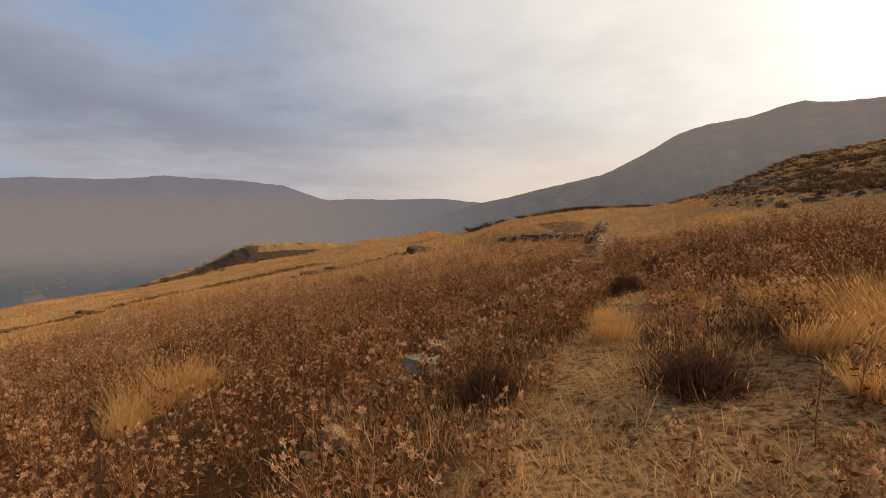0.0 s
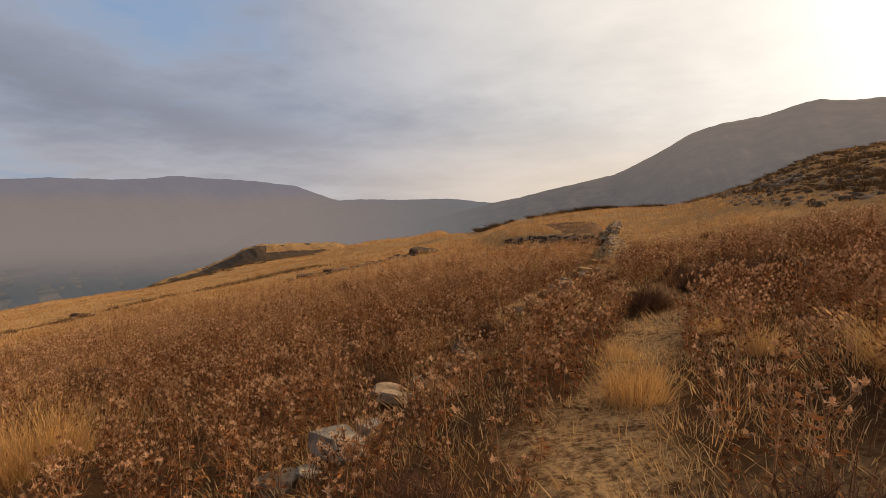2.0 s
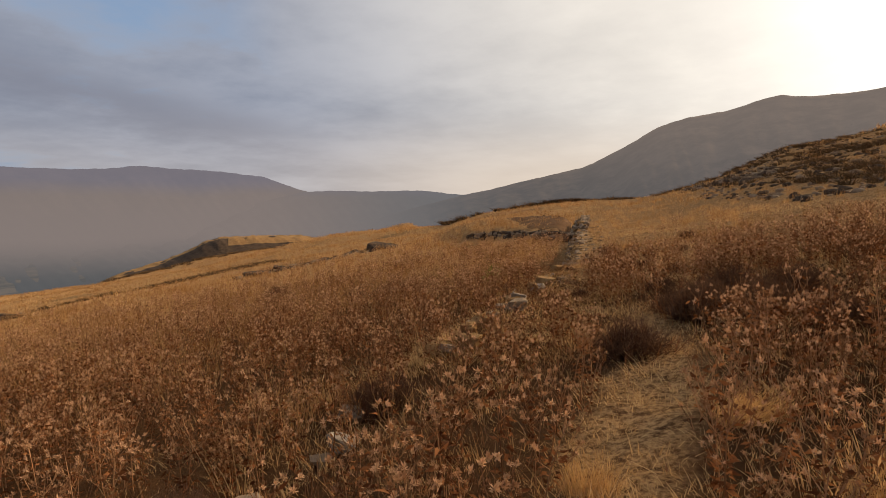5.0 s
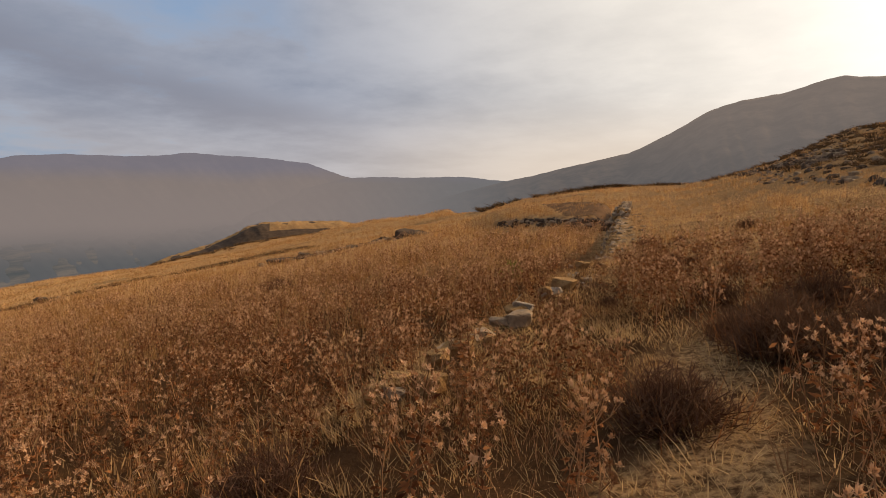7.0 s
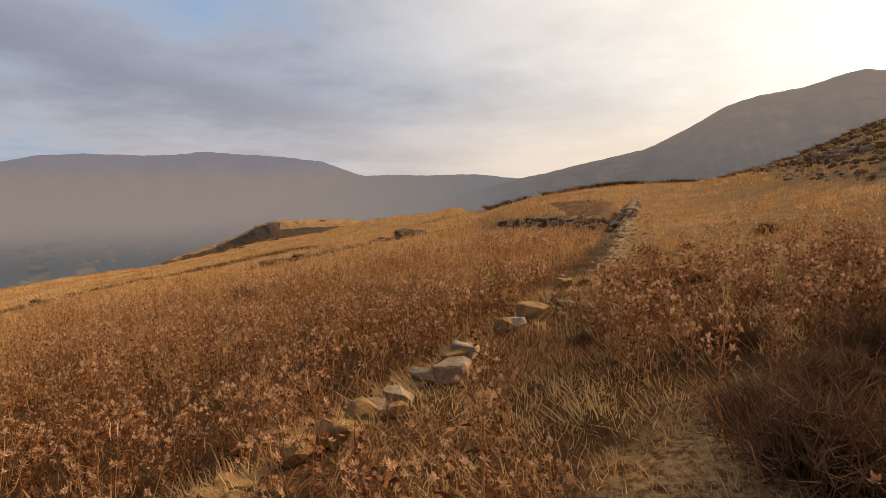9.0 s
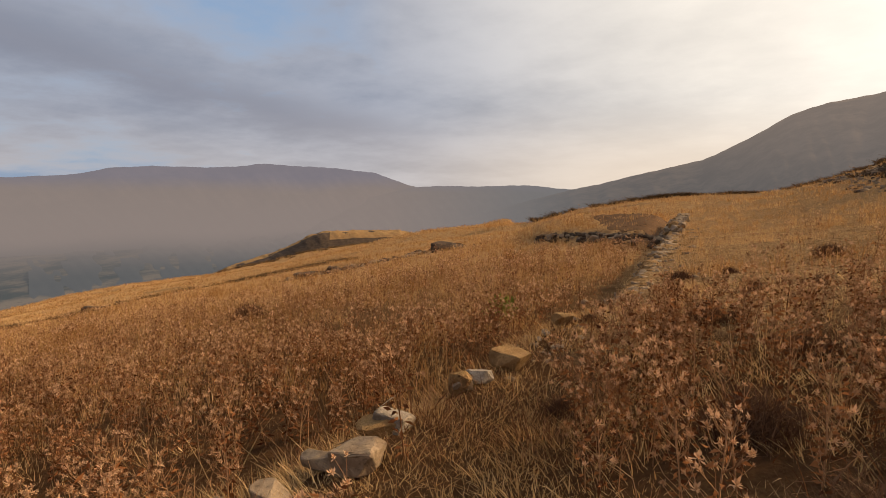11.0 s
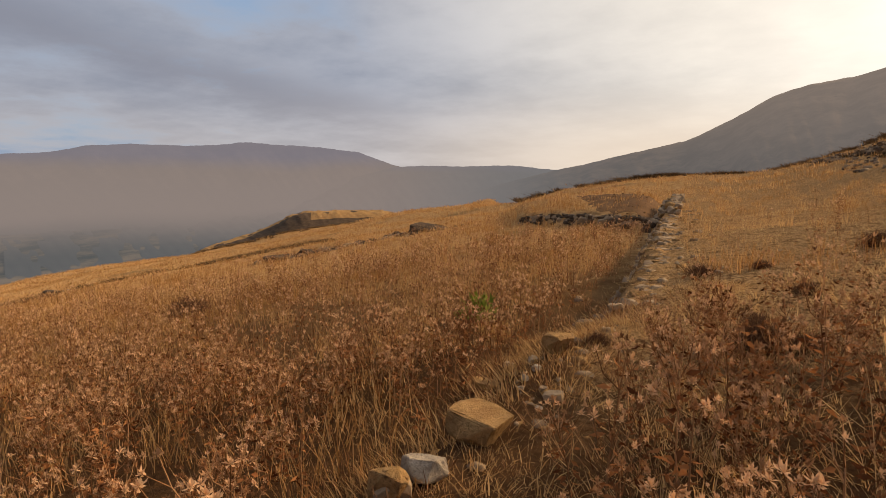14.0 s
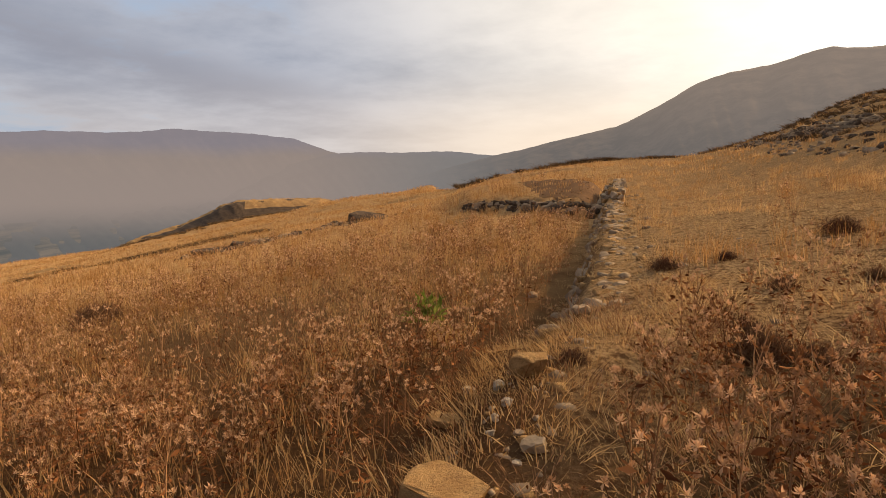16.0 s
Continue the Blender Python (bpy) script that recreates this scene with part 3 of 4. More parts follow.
def wedge(d0, d1, density, half=52):
    """Random places over the sector that lies ahead, between two distances from the start of the walk."""
    a0 = math.radians(half)
    n = rng.poisson(a0 * (d1 * d1 - d0 * d0) * density)
    a, d = rng.uniform(-a0, a0, n), np.sqrt(rng.uniform(d0 * d0, d1 * d1, n))
    return 2.0 + d * np.sin(a), 4.0 + d * np.cos(a)


def patchy(x, y, scale, seed):
    return ripple(x, y, scale, seed) + 0.5 * ripple(x, y, scale * 2.7, seed + 3)


def open_ground(x, y):
    """1 on the trodden strip and the bare field beyond the wall, 0 among the plants."""
    off = x - trail_x(y) + 0.25 * ripple(x, y, 1.3, 8)
    strip = smooth01((0.50 - np.abs(off)) / 0.3) * np.where(y < 4.2, 1.0, 0.9)
    near = smooth01((4.2 - y) / 1.0) * smooth01((1.15 - np.abs(off - 0.4)) / 0.4)
    strip = strip * (1 - 0.8 * smooth01((y - 10.6) / 0.6) * (1 - smooth01((y - 14.2) / 0.8)))
    lawn = smooth01((y - 14.2) / 2.0) * smooth01((x - wall_x(y) - 0.5) / 0.5)
    return np.maximum(np.maximum(strip, lawn), near)


def walker_gap(x, y):
    return np.where(y < 12.3, np.abs(x - walker_x(y)), 9.0)


# ---- where single stones, shrubs and tussocks stand ----
# stones: x, y, half width, half height, material, seed, label
STONES_START = [
    (-0.23, 5.25, 0.187, 0.120, PALE, 1, "chalky white stone under a dark shrub"),
    (-0.10, 5.75, 0.100, 0.062, PALE, 2, "small chalky stone beside a shrub"),
    (-0.72, 3.62, 0.118, 0.098, STONE, 3, "grey-brown stone half hidden in grass"),
    (-0.87, 3.49, 0.081, 0.039, PALE, 4, "small pale stone among stalks"),
    (-0.35, 5.03, 0.080, 0.045, PALE, 5, "small pale stone beside a chalky stone"),
    (-0.54, 5.06, 0.146, 0.073, STONE, 6, "flat pale slab in the grass"),
    (-0.02, 6.75, 0.153, 0.076, STONE, 7, "grey stone behind red-brown stalks"),
    (0.14, 7.39, 0.100, 0.086, STONE, 8, "small grey stone behind red-brown stalks"),
    (-0.12, 6.91, 0.158, 0.090, STONE, 9, "rounded grey stone in a dark hollow"),
    (-0.01, 6.72, 0.076, 0.054, STONE, 10, "small grey stone in a dark hollow"),
]
STONES_BEND = [
    (0.58, 8.76, 0.123, 0.078, STONE, 11, "rounded dark stone in a hollow"),
    (0.62, 8.00, 0.130, 0.084, PALE, 12, "pale rounded stone at the foot of stalks"),
    (0.49, 7.96, 0.095, 0.047, STONE, 13, "grey stone at the foot of stalks"),
    (1.29, 9.76, 0.130, 0.091, OCHRE, 14, "ochre stone among red-brown stalks"),
    (1.85, 10.92, 0.108, 0.090, OCHRE, 15, "small ochre stone among red-brown stalks"),
    (1.79, 10.46, 0.135, 0.081, OCHRE, 16, "ochre stone of the fallen wall"),
    (1.37, 9.95, 0.093, 0.065, OCHRE, 17, "tilted ochre limestone slab"),
    (1.63, 9.77, 0.136, 0.107, OCHRE, 18, "large ochre limestone block of the fallen wall"),
    (1.44, 10.16, 0.145, 0.042, OCHRE, 19, "flat ochre slab lying on a block"),
    (1.40, 9.70, 0.101, 0.052, STONE, 20, "grey stone at the foot of the fallen wall"),
]
STONES_MIDDLE = [
    (1.66, 10.30, 0.102, 0.074, OCHRE, 21, "ochre stone of the fallen wall"),
    (1.71, 10.69, 0.145, 0.054, OCHRE, 22, "flat ochre slab of the fallen wall"),
    (1.88, 11.02, 0.144, 0.063, STONE, 23, "grey stone of the fallen wall"),
    (2.05, 11.18, 0.120, 0.055, STONE, 24, "grey stone in straw litter"),
    (2.08, 10.87, 0.064, 0.057, OCHRE, 25, "narrow ochre stone standing in straw"),
    (1.74, 10.62, 0.127, 0.054, STONE, 26, "grey stone half buried in straw"),
    (2.19, 11.45, 0.100, 0.076, STONE, 27, "rounded grey stone of the fallen wall"),
    (2.29, 11.58, 0.081, 0.068, OCHRE, 28, "small ochre stone of the fallen wall"),
    (2.39, 11.47, 0.148, 0.094, STONE, 29, "broad grey-brown stone of the fallen wall"),
    (2.39, 11.86, 0.119, 0.067, OCHRE, 30, "ochre stone below a flat slab"),
    (2.46, 11.92, 0.140, 0.075, PALE, 31, "pale flat slab of the fallen wall"),
    (2.78, 12.57, 0.092, 0.055, STONE, 32, "small grey stone in straw litter"),
]
STONES_END = [
    (2.78, 12.55, 0.084, 0.090, OCHRE, 33, "upright ochre stone of the fallen wall"),
    (2.90, 12.70, 0.097, 0.063, PALE, 34, "pale chalky stone with dark hollows"),
    (3.11, 13.13, 0.167, 0.093, OCHRE, 35, "broad flat-topped ochre boulder"),
    (3.08, 14.16, 0.103, 0.038, OCHRE, 36, "flat ochre slab lying in stalks"),
    (3.56, 14.38, 0.125, 0.092, OCHRE, 37, "square ochre block with a shaded face"),
    (3.90, 15.71, 0.098, 0.061, OCHRE, 38, "tilted ochre slab behind a square block"),
    (3.95, 15.95, 0.123, 0.123, STONE, 39, "brown stone propped on fallen slabs"),
    (4.24, 16.03, 0.085, 0.050, STONE, 40, "grey stone on the wall's rubble"),
    (4.08, 16.25, 0.151, 0.055, STONE, 41, "flat brown stone on the wall's rubble"),
]
STONES_SMALL = [
    (3.39, 14.41, 0.051, 0.051, PALE, 42, "small pale stone beside a square block"),
    (3.40, 13.95, 0.038, 0.038, PALE, 43, "small white stone in the rubble"),
    (3.33, 13.80, 0.028, 0.040, PALE, 44, "small white stone standing in the rubble"),
    (3.30, 13.69, 0.030, 0.027, PALE, 45, "small white stone in the rubble"),
    (3.48, 13.55, 0.060, 0.031, STONE, 46, "rounded grey stone on bare rubble"),
    (3.40, 13.46, 0.031, 0.018, PALE, 47, "small white stone on bare rubble"),
    (3.43, 13.66, 0.035, 0.020, STONE, 48, "small grey stone on bare rubble"),
    (3.53, 13.81, 0.026, 0.020, PALE, 49, "small white stone on bare rubble"),
    (3.73, 14.39, 0.027, 0.020, PALE, 50, "small white stone on bare rubble"),
    (3.23, 14.58, 0.054, 0.039, STONE, 51, "grey stone at the foot of stalks"),
]
# shrubs and tussocks: x, y, size, label
SHRUBS = [
    (0.36, 4.10, 0.88, "dark dry shrub beside pale stones"),
    (1.63, 3.54, 0.97, "dark round dry shrub at the edge of the trail"),
    (0.89, 8.77, 0.97, "dark dry shrub among wildflowers"),
    (-0.24, 7.35, 0.72, "dark dry shrub over a hollow with stones"),
    (0.73, 9.03, 0.68, "dark dry shrub by fallen stones"),
    (2.98, 9.06, 1.06, "dark dry shrub at the bend of the trail"),
    (4.00, 9.94, 1.17, "large dark dry shrub above the trail"),
    (3.97, 10.45, 0.75, "large dark dry shrub above the trail"),
    (4.42, 10.60, 0.96, "large dark dry shrub above the trail"),
    (4.94, 10.95, 1.08, "large dark dry shrub above the trail"),
    (5.22, 13.08, 0.59, "large dark dry shrub beside the open field"),
    (5.13, 14.28, 0.41, "low dark dry shrub beside the open field"),
    (5.10, 15.01, 0.41, "low dark dry shrub beside the open field"),
]
SHRUBS += [
    (4.55, 9.7, 1.1, "large dark dry shrub above the trail"),
    (5.15, 10.1, 1.15, "large dark dry shrub above the trail"),
    (4.75, 8.9, 0.9, "dark dry shrub above the trail"),
    (4.35, 11.7, 0.8, "dark dry shrub beside the trail"),
]
SHRUBS_FIELD = [
    (5.34, 17.14, 0.49, "low dark cushion shrub on the open field"),
    (5.99, 17.17, 0.32, "small dark cushion shrub on the open field"),
    (7.54, 17.75, 0.65, "flat dark cushion shrub on the open field"),
    (6.54, 15.77, 0.37, "low dark cushion shrub on the open field"),
    (4.90, 14.38, 0.67, "dark dead shrub among withered plants"),
    (5.88, 15.94, 0.39, "dark dead shrub among withered plants"),
    (3.85, 14.58, 0.30, "dark dead bush beside a square block"),
    (-3.04, 20.58, 1.23, "dark dry shrub in golden grass"),
    (-4.96, 10.11, 1.09, "dark dry shrub among brown wildflowers"),
    (3.46, 12.33, 0.37, "dark dead bush among straw"),
]
TUSSOCKS = [
    (-3.19, 5.74, 1.07, "bright golden grass tussock among wildflowers"),
    (-3.01, 6.10, 0.85, "bright golden grass tussock among wildflowers"),
    (-2.89, 6.62, 0.81, "bright golden grass tussock among wildflowers"),
    (-2.98, 5.12, 0.67, "bright golden grass tussock among wildflowers"),
    (1.68, 5.52, 0.77, "pale golden grass tussock in the middle of the trail"),
    (1.85, 5.77, 0.41, "golden grass tussock in the middle of the trail"),
    (2.83, 6.09, 0.53, "golden grass tussock beside the trail"),
    (1.94, 6.73, 0.47, "golden grass tussock beside the trail"),
    (-3.03, 6.42, 1.31, "golden grass tussock on the slope"),
    (3.06, 16.69, 0.63, "golden grass tussock by the fallen wall"),
]
TUSSOCKS_BENT = [
    (3.20, 5.14, 0.87, "large wind-bent golden grass tussock"),
    (2.66, 3.94, 0.86, "large wind-bent golden grass tussock"),
    (2.71, 3.58, 0.93, "large wind-bent golden grass tussock"),
    (3.53, 4.63, 1.05, "large wind-bent golden grass tussock"),
    (3.07, 3.72, 1.17, "large wind-bent golden grass tussock"),
    (3.38, 4.81, 0.85, "wind-bent golden grass tussock"),
    (2.44, 3.09, 0.68, "wind-bent golden grass tussock"),
    (2.92, 7.28, 0.50, "wind-bent pale grass tussock"),
    (2.99, 7.32, 0.41, "wind-bent pale grass tussock"),
]

# kept low round single stones, shrubs and tussocks
CLEAR = [(r_[0], r_[1] - 0.15, r_[2] * 1.4 + 0.10) for r_ in STONES_START + STONES_END + STONES_SMALL]
CLEAR += [(r_[0] + 0.05, r_[1] - 0.1, r_[2] * 1.1) for r_ in STONES_BEND + STONES_MIDDLE]
CLEAR += [(r_[0], r_[1] - 0.15, r_[2] * 0.58) for r_ in SHRUBS + SHRUBS_FIELD]
CLEAR += [(r_[0], r_[1] - 0.3, r_[2] * 0.7) for r_ in TUSSOCKS] + [(r_[0], r_[1] - 0.2, r_[2] * 0.45) for r_ in TUSSOCKS_BENT]
CLEAR += [(r_[0] * 0.8, r_[1] * 0.8, r_[2] * 0.5) for r_ in TUSSOCKS[:4]]
CLEAR += [(2.8, 17.3, 0.6), (2.85, 16.7, 0.5)]


def cleared(x, y):
    out = np.zeros(len(x), bool)
    for cx_, cy_, r_ in CLEAR:
        out |= np.hypot(x - cx_, y - cy_) < r_ * (0.8 + 0.3 * ripple(x, y, 4.0, 3))
    return out


# ---- grass, near ----
x, y = field(-11, 12, 0.8, 24, 23)
s = x - wall_x(y)
lawn = open_ground(x, y)
gold_here = patchy(x, y, 0.55, 2) > np.where((s < -1.0) & (y > 12 + 1.2 * x), -0.5, 0.55)
keep = (rng.uniform(size=len(x)) > lawn * 0.86) & ~((s > -0.5) & (s < np.where(y > 15.6, 0.7, 0.9)) & (y > 10.2) & (rng.uniform(size=len(x)) < np.where(y > 15.6, 1.0, 0.75))) & ~(cleared(x, y) & (rng.uniform(size=len(x)) < 0.5)) & (np.hypot(x - 2, (y - 9)) < 19) & (walker_gap(x, y) > 0.2)
g = keep & gold_here
spread("golden_grass", [tuft(9, 0.36, 0.10, 0.0032, heads=0.5) for _ in range(6)], np.stack([x, y, rng.uniform(0.6, 1.15, len(x))], -1)[g], [GOLD],
       "knee-high golden dry grass over the hillside", "dry grass")
g = keep & ~gold_here & (rng.uniform(size=len(x)) < np.where((s > -0.3) & (y > 9.5), 0.22, 0.42))
spread("brown_grass", [tuft(9, 0.30, 0.10, 0.003, heads=0.2) for _ in range(6)], np.stack([x, y, rng.uniform(0.5, 1.15, len(x))], -1)[g], [STALK],
       "thin brown dead grass between taller plants", "dry grass")
# short trampled straw
straw_shapes = [tuft(14, 0.11, 0.13, 0.0027, segs=2, lean=1.1) for _ in range(5)] + [tuft(12, 0.05, 0.14, 0.0029, segs=2, lean=2.6) for _ in range(4)]
x, y = field(-1, 7, 0.8, 13, 130)
x2, y2 = field(2, 13, 13, 26, 60)
x, y = np.concatenate([x, x2]), np.concatenate([y, y2])
lawn = open_ground(x, y)
keep = (rng.uniform(size=len(x)) < np.maximum(lawn, np.where((np.abs(x - wall_x(y)) < 1.0) | (x > trail_x(y)), 0.8, 0.42)) * (0.5 + 0.5 * (patchy(x, y, 2.3, 4) > -0.1)))
spread("short_straw", straw_shapes, np.stack([x, y, np.where(y > 13, rng.uniform(0.35, 0.9, len(x)), rng.uniform(0.5, 1.4, len(x)))], -1)[keep], [STRAW],
       "short trampled pale straw on the trail and open field", "straw")

x, y = field(4, 14, 16.5, 27, 9)
keep = (x > wall_x(y) + 0.9) & (patchy(x, y, 0.6, 12) > 0.35)
spread("golden_grass", [tuft(16, 0.26, 0.13, 0.0036, heads=0.3) for _ in range(5)], np.stack([x, y, rng.uniform(0.6, 1.2, len(x))], -1)[keep], [GOLD],
       "patches of golden grass on the open field", "dry grass")

# litter under the plants beside the field
x, y = field(2.6, 7.5, 9.5, 16.5, 60)
keep = (x > wall_x(y) + 0.9) & (patchy(x, y, 1.7, 9) > -0.6)
spread("short_straw", straw_shapes, np.stack([x, y, rng.uniform(0.6, 1.5, len(x))], -1)[keep], [STRAW],
       "pale straw litter under withered plants", "straw")
# litter and low tufts along the fallen wall
x, y = field(0.5, 5.5, 9.2, 17.5, 150)
s = x - wall_x(y)
keep = (np.abs(s - 0.45) < 1.05) & (patchy(x, y, 1.9, 7) > -0.7) & ((y < 16.1) | (s > 0.6))
spread("short_straw", straw_shapes, np.stack([x, y, rng.uniform(0.5, 1.3, len(x))], -1)[keep], [STRAW],
       "straw litter between stones of the fallen wall", "straw")
x, y = field(0.5, 5.5, 10.5, 17.5, 26)
s = x - wall_x(y)
keep = (np.abs(s - 0.1) < 0.9) & (patchy(x, y, 2.4, 2) > 0.0) & (y < 16.2)
spread("brown_grass", [tuft(22, 0.17, 0.09, 0.0024, lean=0.8, wild=0.25, heads=0.1) for _ in range(5)], np.stack([x, y, rng.uniform(0.5, 1.3, len(x))], -1)[keep], [STALK],
       "low grey-brown grass between stones of the fallen wall", "dry grass")

# behind the start of the walk
x, y = field(-14, 14, -12, 1.2, 6)
spread("brown_grass", [tuft(9, 0.30, 0.12, 0.004, heads=0.2) for _ in range(4)], np.stack([x, y, rng.uniform(0.5, 1.15, len(x))], -1)[rng.uniform(size=len(x)) > open_ground(x, y)], [GOLD],
       "dry grass on the slope where the walk begins", "dry grass")

# ---- wildflowers ----
x, y = field(-12, 11, 1.6, 27, 24)
s = x - wall_x(y)
off = x - trail_x(y)
lawn = open_ground(x, y)
dense = np.where(s < -0.2, 0.9 + 0.6 * patchy(x, y, 0.95, 6), 0.6 + 0.5 * patchy(x, y, 1.2, 9))
dense = np.where((off > 0.6) & (off < 4.5) & (y > 5.6) & (y < 12.5), 0.95, dense)
dense = np.where((s > 0.0) & (y > 9.8), np.where(y < 15.5, 0.5, 0.22) + 0.35 * patchy(x, y, 1.3, 4), dense)
dense = np.where((s > 0.0) & (y > 10.5) & (off > -0.6) & (off < 3.2) & (y < 14.6), 0.9 + 0.4 * patchy(x, y, 1.3, 4), dense)
dense = np.where((s < 0) & (y > 11.5), dense * 0.7, dense)
dense = np.where(y > 17, dense * np.where(s > 0, 0.22, 0.55), dense)
keep = (rng.uniform(size=len(x)) < dense * (1 - lawn * 0.72)) & ~((s > -0.35) & (s < np.where(y > 15.8, 1.0, 0.7)) & (y > 9.6) & (rng.uniform(size=len(x)) < np.where(y < 12.4, 0.3, 1.0))) & ~cleared(x, y) & ~((s > -0.3) & (s < 0.3) & (rng.uniform(size=len(x)) < 0.6)) & (walker_gap(x, y) > 0.36) & (np.hypot(x - 2, y - 9) < 19)
spots = np.stack([x, y, rng.uniform(0.75, 1.25, len(x))], -1)[keep]
# the ones beside the trail are single plants; the others are a crowd
beside = (np.abs(spots[:, 0] - trail_x(spots[:, 1])) < 2.2) & (spots[:, 1] > 2.6) & (spots[:, 1] < 16)
rank = np.cumsum(beside)
single = beside & (rank % 2 == 0) & (rank < 360)
crowd = spots[~single]
crowd_shapes = [wildflower_one(rng.uniform(0.36, 0.54), 12, 32, 14, 0.023) for _ in range(10)]
close = np.hypot(crowd[:, 0] - 1.5, crowd[:, 1] - 8.5) < 7.0
spread("wildflower_crowd", crowd_shapes, crowd[close], [STALK, LEAF, HEAD], "crowd of withered red-brown wildflowers with papery seed heads", "wildflowers")
lean_shapes = [wildflower_one(rng.uniform(0.36, 0.52), 7, 10, 8, 0.031, 2) for _ in range(8)]
spread("wildflower_crowd", lean_shapes, crowd[~close], [STALK, LEAF, HEAD], "withered brown wildflowers thinning out over the slope", "wildflowers")


def wildflower_thing(h, branches, leaves):
    stems, leaf, spots_ = wildflower(h, branches, leaves)
    root = new("dried_wildflower")
    tagged(root, "withered red-brown wildflower with branching stalk and papery heads", "wildflower", "wildflowers beside the trail")
    for i, st in enumerate(stems):
        part("branch" if i else "stalk", st.mesh("branch" if i else "stalk", [STALK]), root)
    part("foliage", leaf.mesh("foliage", [LEAF]), root, "curled red-brown withered leaves")
    for p, k in spots_:
        part("seed_head", HEADS[rng.integers(0, len(HEADS))], root, "pale papery seed head", Matrix.LocRotScale(p, Euler((rng.uniform(-0.5, 0.5), rng.uniform(-0.5, 0.5), rng.uniform(0, 6))), (k, k, k)))
    return root


HEADS = [head_shape(0.022, 26).mesh("seed_head", [HEAD]) for _ in range(5)]
firsts = []
for i, (px_, py_, ps) in enumerate(spots[single]):
    m = pose(px_, py_, on_ground(px_, py_, 0.01), rng.normal() * 5, rng.normal() * 5, rng.uniform(0, 360)) @ Matrix.Scale(ps, 4)
    if i < 9:
        firsts.append(wildflower_thing(rng.uniform(0.34, 0.5), int(rng.integers(6, 11)), 26))
        firsts[-1].matrix_basis = m
    else:
        ob = copy_thing(firsts[i % 9], m)
        ob.matrix_basis = m

# ---- grass and scrub farther off ----
x, y = wedge(17, 42, 4.0)
keep = ~((x - wall_x(y) > -0.6) & (x - wall_x(y) < 0.5) & (y < 34)) & ~((x > wall_x(y) + 9) & (rng.uniform(size=len(x)) < 0.6)) & (rng.uniform(size=len(x)) > 0.9 * ((patchy(x, y, 0.32, 5) > 0.5) & (x > wall_x(y)))) & ~((np.abs(y - (34.5 - (x - 3.8) * 1.95) - 7.5) < 7) & (x < wall_x(y)) & (x > 6))
spread("golden_grass", [tuft(13, 0.40, 0.24, 0.007, segs=2, heads=0.2) for _ in range(6)], np.stack([x, y, rng.uniform(0.45, 1.1, len(x)) * np.where(x > wall_x(y), 0.6, 1.0)], -1)[keep], [GOLD],
       "golden dry grass across the middle of the slope", "dry grass")
x, y = wedge(18, 36, 1.6)
keep = (x < wall_x(y) - 0.7) & (patchy(x, y, 0.22, 3) > -0.1)
spread("wildflower_crowd", [wildflower_one(0.48, 4, 5, 3, 0.06, 2) for _ in range(6)], np.stack([x, y, rng.uniform(0.8, 1.2, len(x))], -1)[keep], [STALK, LEAF, HEAD],
       "brown withered wildflowers among far grass", "wildflowers")
x, y = wedge(40, 100, 1.1)
keep = ~((x > trail_x(y) + 10) & (rng.uniform(size=len(x)) < 0.7))
x, y = x[keep], y[keep]
spread("golden_grass", [tuft(12, 0.36, 0.5, 0.02, segs=1, heads=0) for _ in range(5)], np.stack([x, y, rng.uniform(0.5, 1.1, len(x))], -1), [GOLD],
       "far golden grass up to the brow of the hill", "dry grass")
x, y = wedge(95, 175, 0.4)
spread("golden_grass", [tuft(12, 0.40, 0.9, 0.045, segs=1, heads=0) for _ in range(5)], np.stack([x, y, rng.uniform(0.6, 1.3, len(x))], -1), [GOLD],
       "distant golden grass on the brow of the hill", "dry grass")


# ---- single shrubs and tussocks ----
def place_copies(first, rows, sink=0.02):
    for i, (px_, py_, size, label) in enumerate(rows):
        m = pose(px_, py_, on_ground(px_, py_, sink), 0, 0, 67 * i) @ Matrix.Scale(size, 4)
        ob = first if i == 0 else copy_thing(first, m)
        ob.matrix_basis = m
        tagged(ob, label)


def shrub_thing():
    root = new("dry_shrub")
    tagged(root, "dark thorny dry shrub", "shrub", "dark shrubs along the trail")
    part("branch_tangle", bush(340, 0.44, 0.33).mesh("branch_tangle", [TWIG]), root)
    part("inner_tangle", bush(260, 0.32, 0.22).mesh("inner_tangle", [TWIG]), root)
    part("dead_growth", tuft(70, 0.32, 0.36, 0.003, lean=0.6).mesh("dead_growth", [LEAF]), root, "red-brown dead shoot tips")
    return root


place_copies(shrub_thing(), SHRUBS + SHRUBS_FIELD)


def tussock_thing(drift):
    root = new("grass_tussock")
    tagged(root, "thick golden grass tussock", "grass tussock", "golden tussocks")
    part("blade_clump", tuft(560, 0.42, 0.24, 0.0022, segs=3, drift=drift, lean=0.30, heads=0.25, wild=0.2).mesh("blade_clump", [TUSSOCK]), root)
    part("dead_base", tuft(90, 0.14, 0.24, 0.004, lean=0.9).mesh("dead_base", [STALK]), root, "grey-brown dead base leaves")
    return root


place_copies(tussock_thing((0, 0)), TUSSOCKS)
place_copies(tussock_thing((-0.55, -0.1)), TUSSOCKS_BENT)


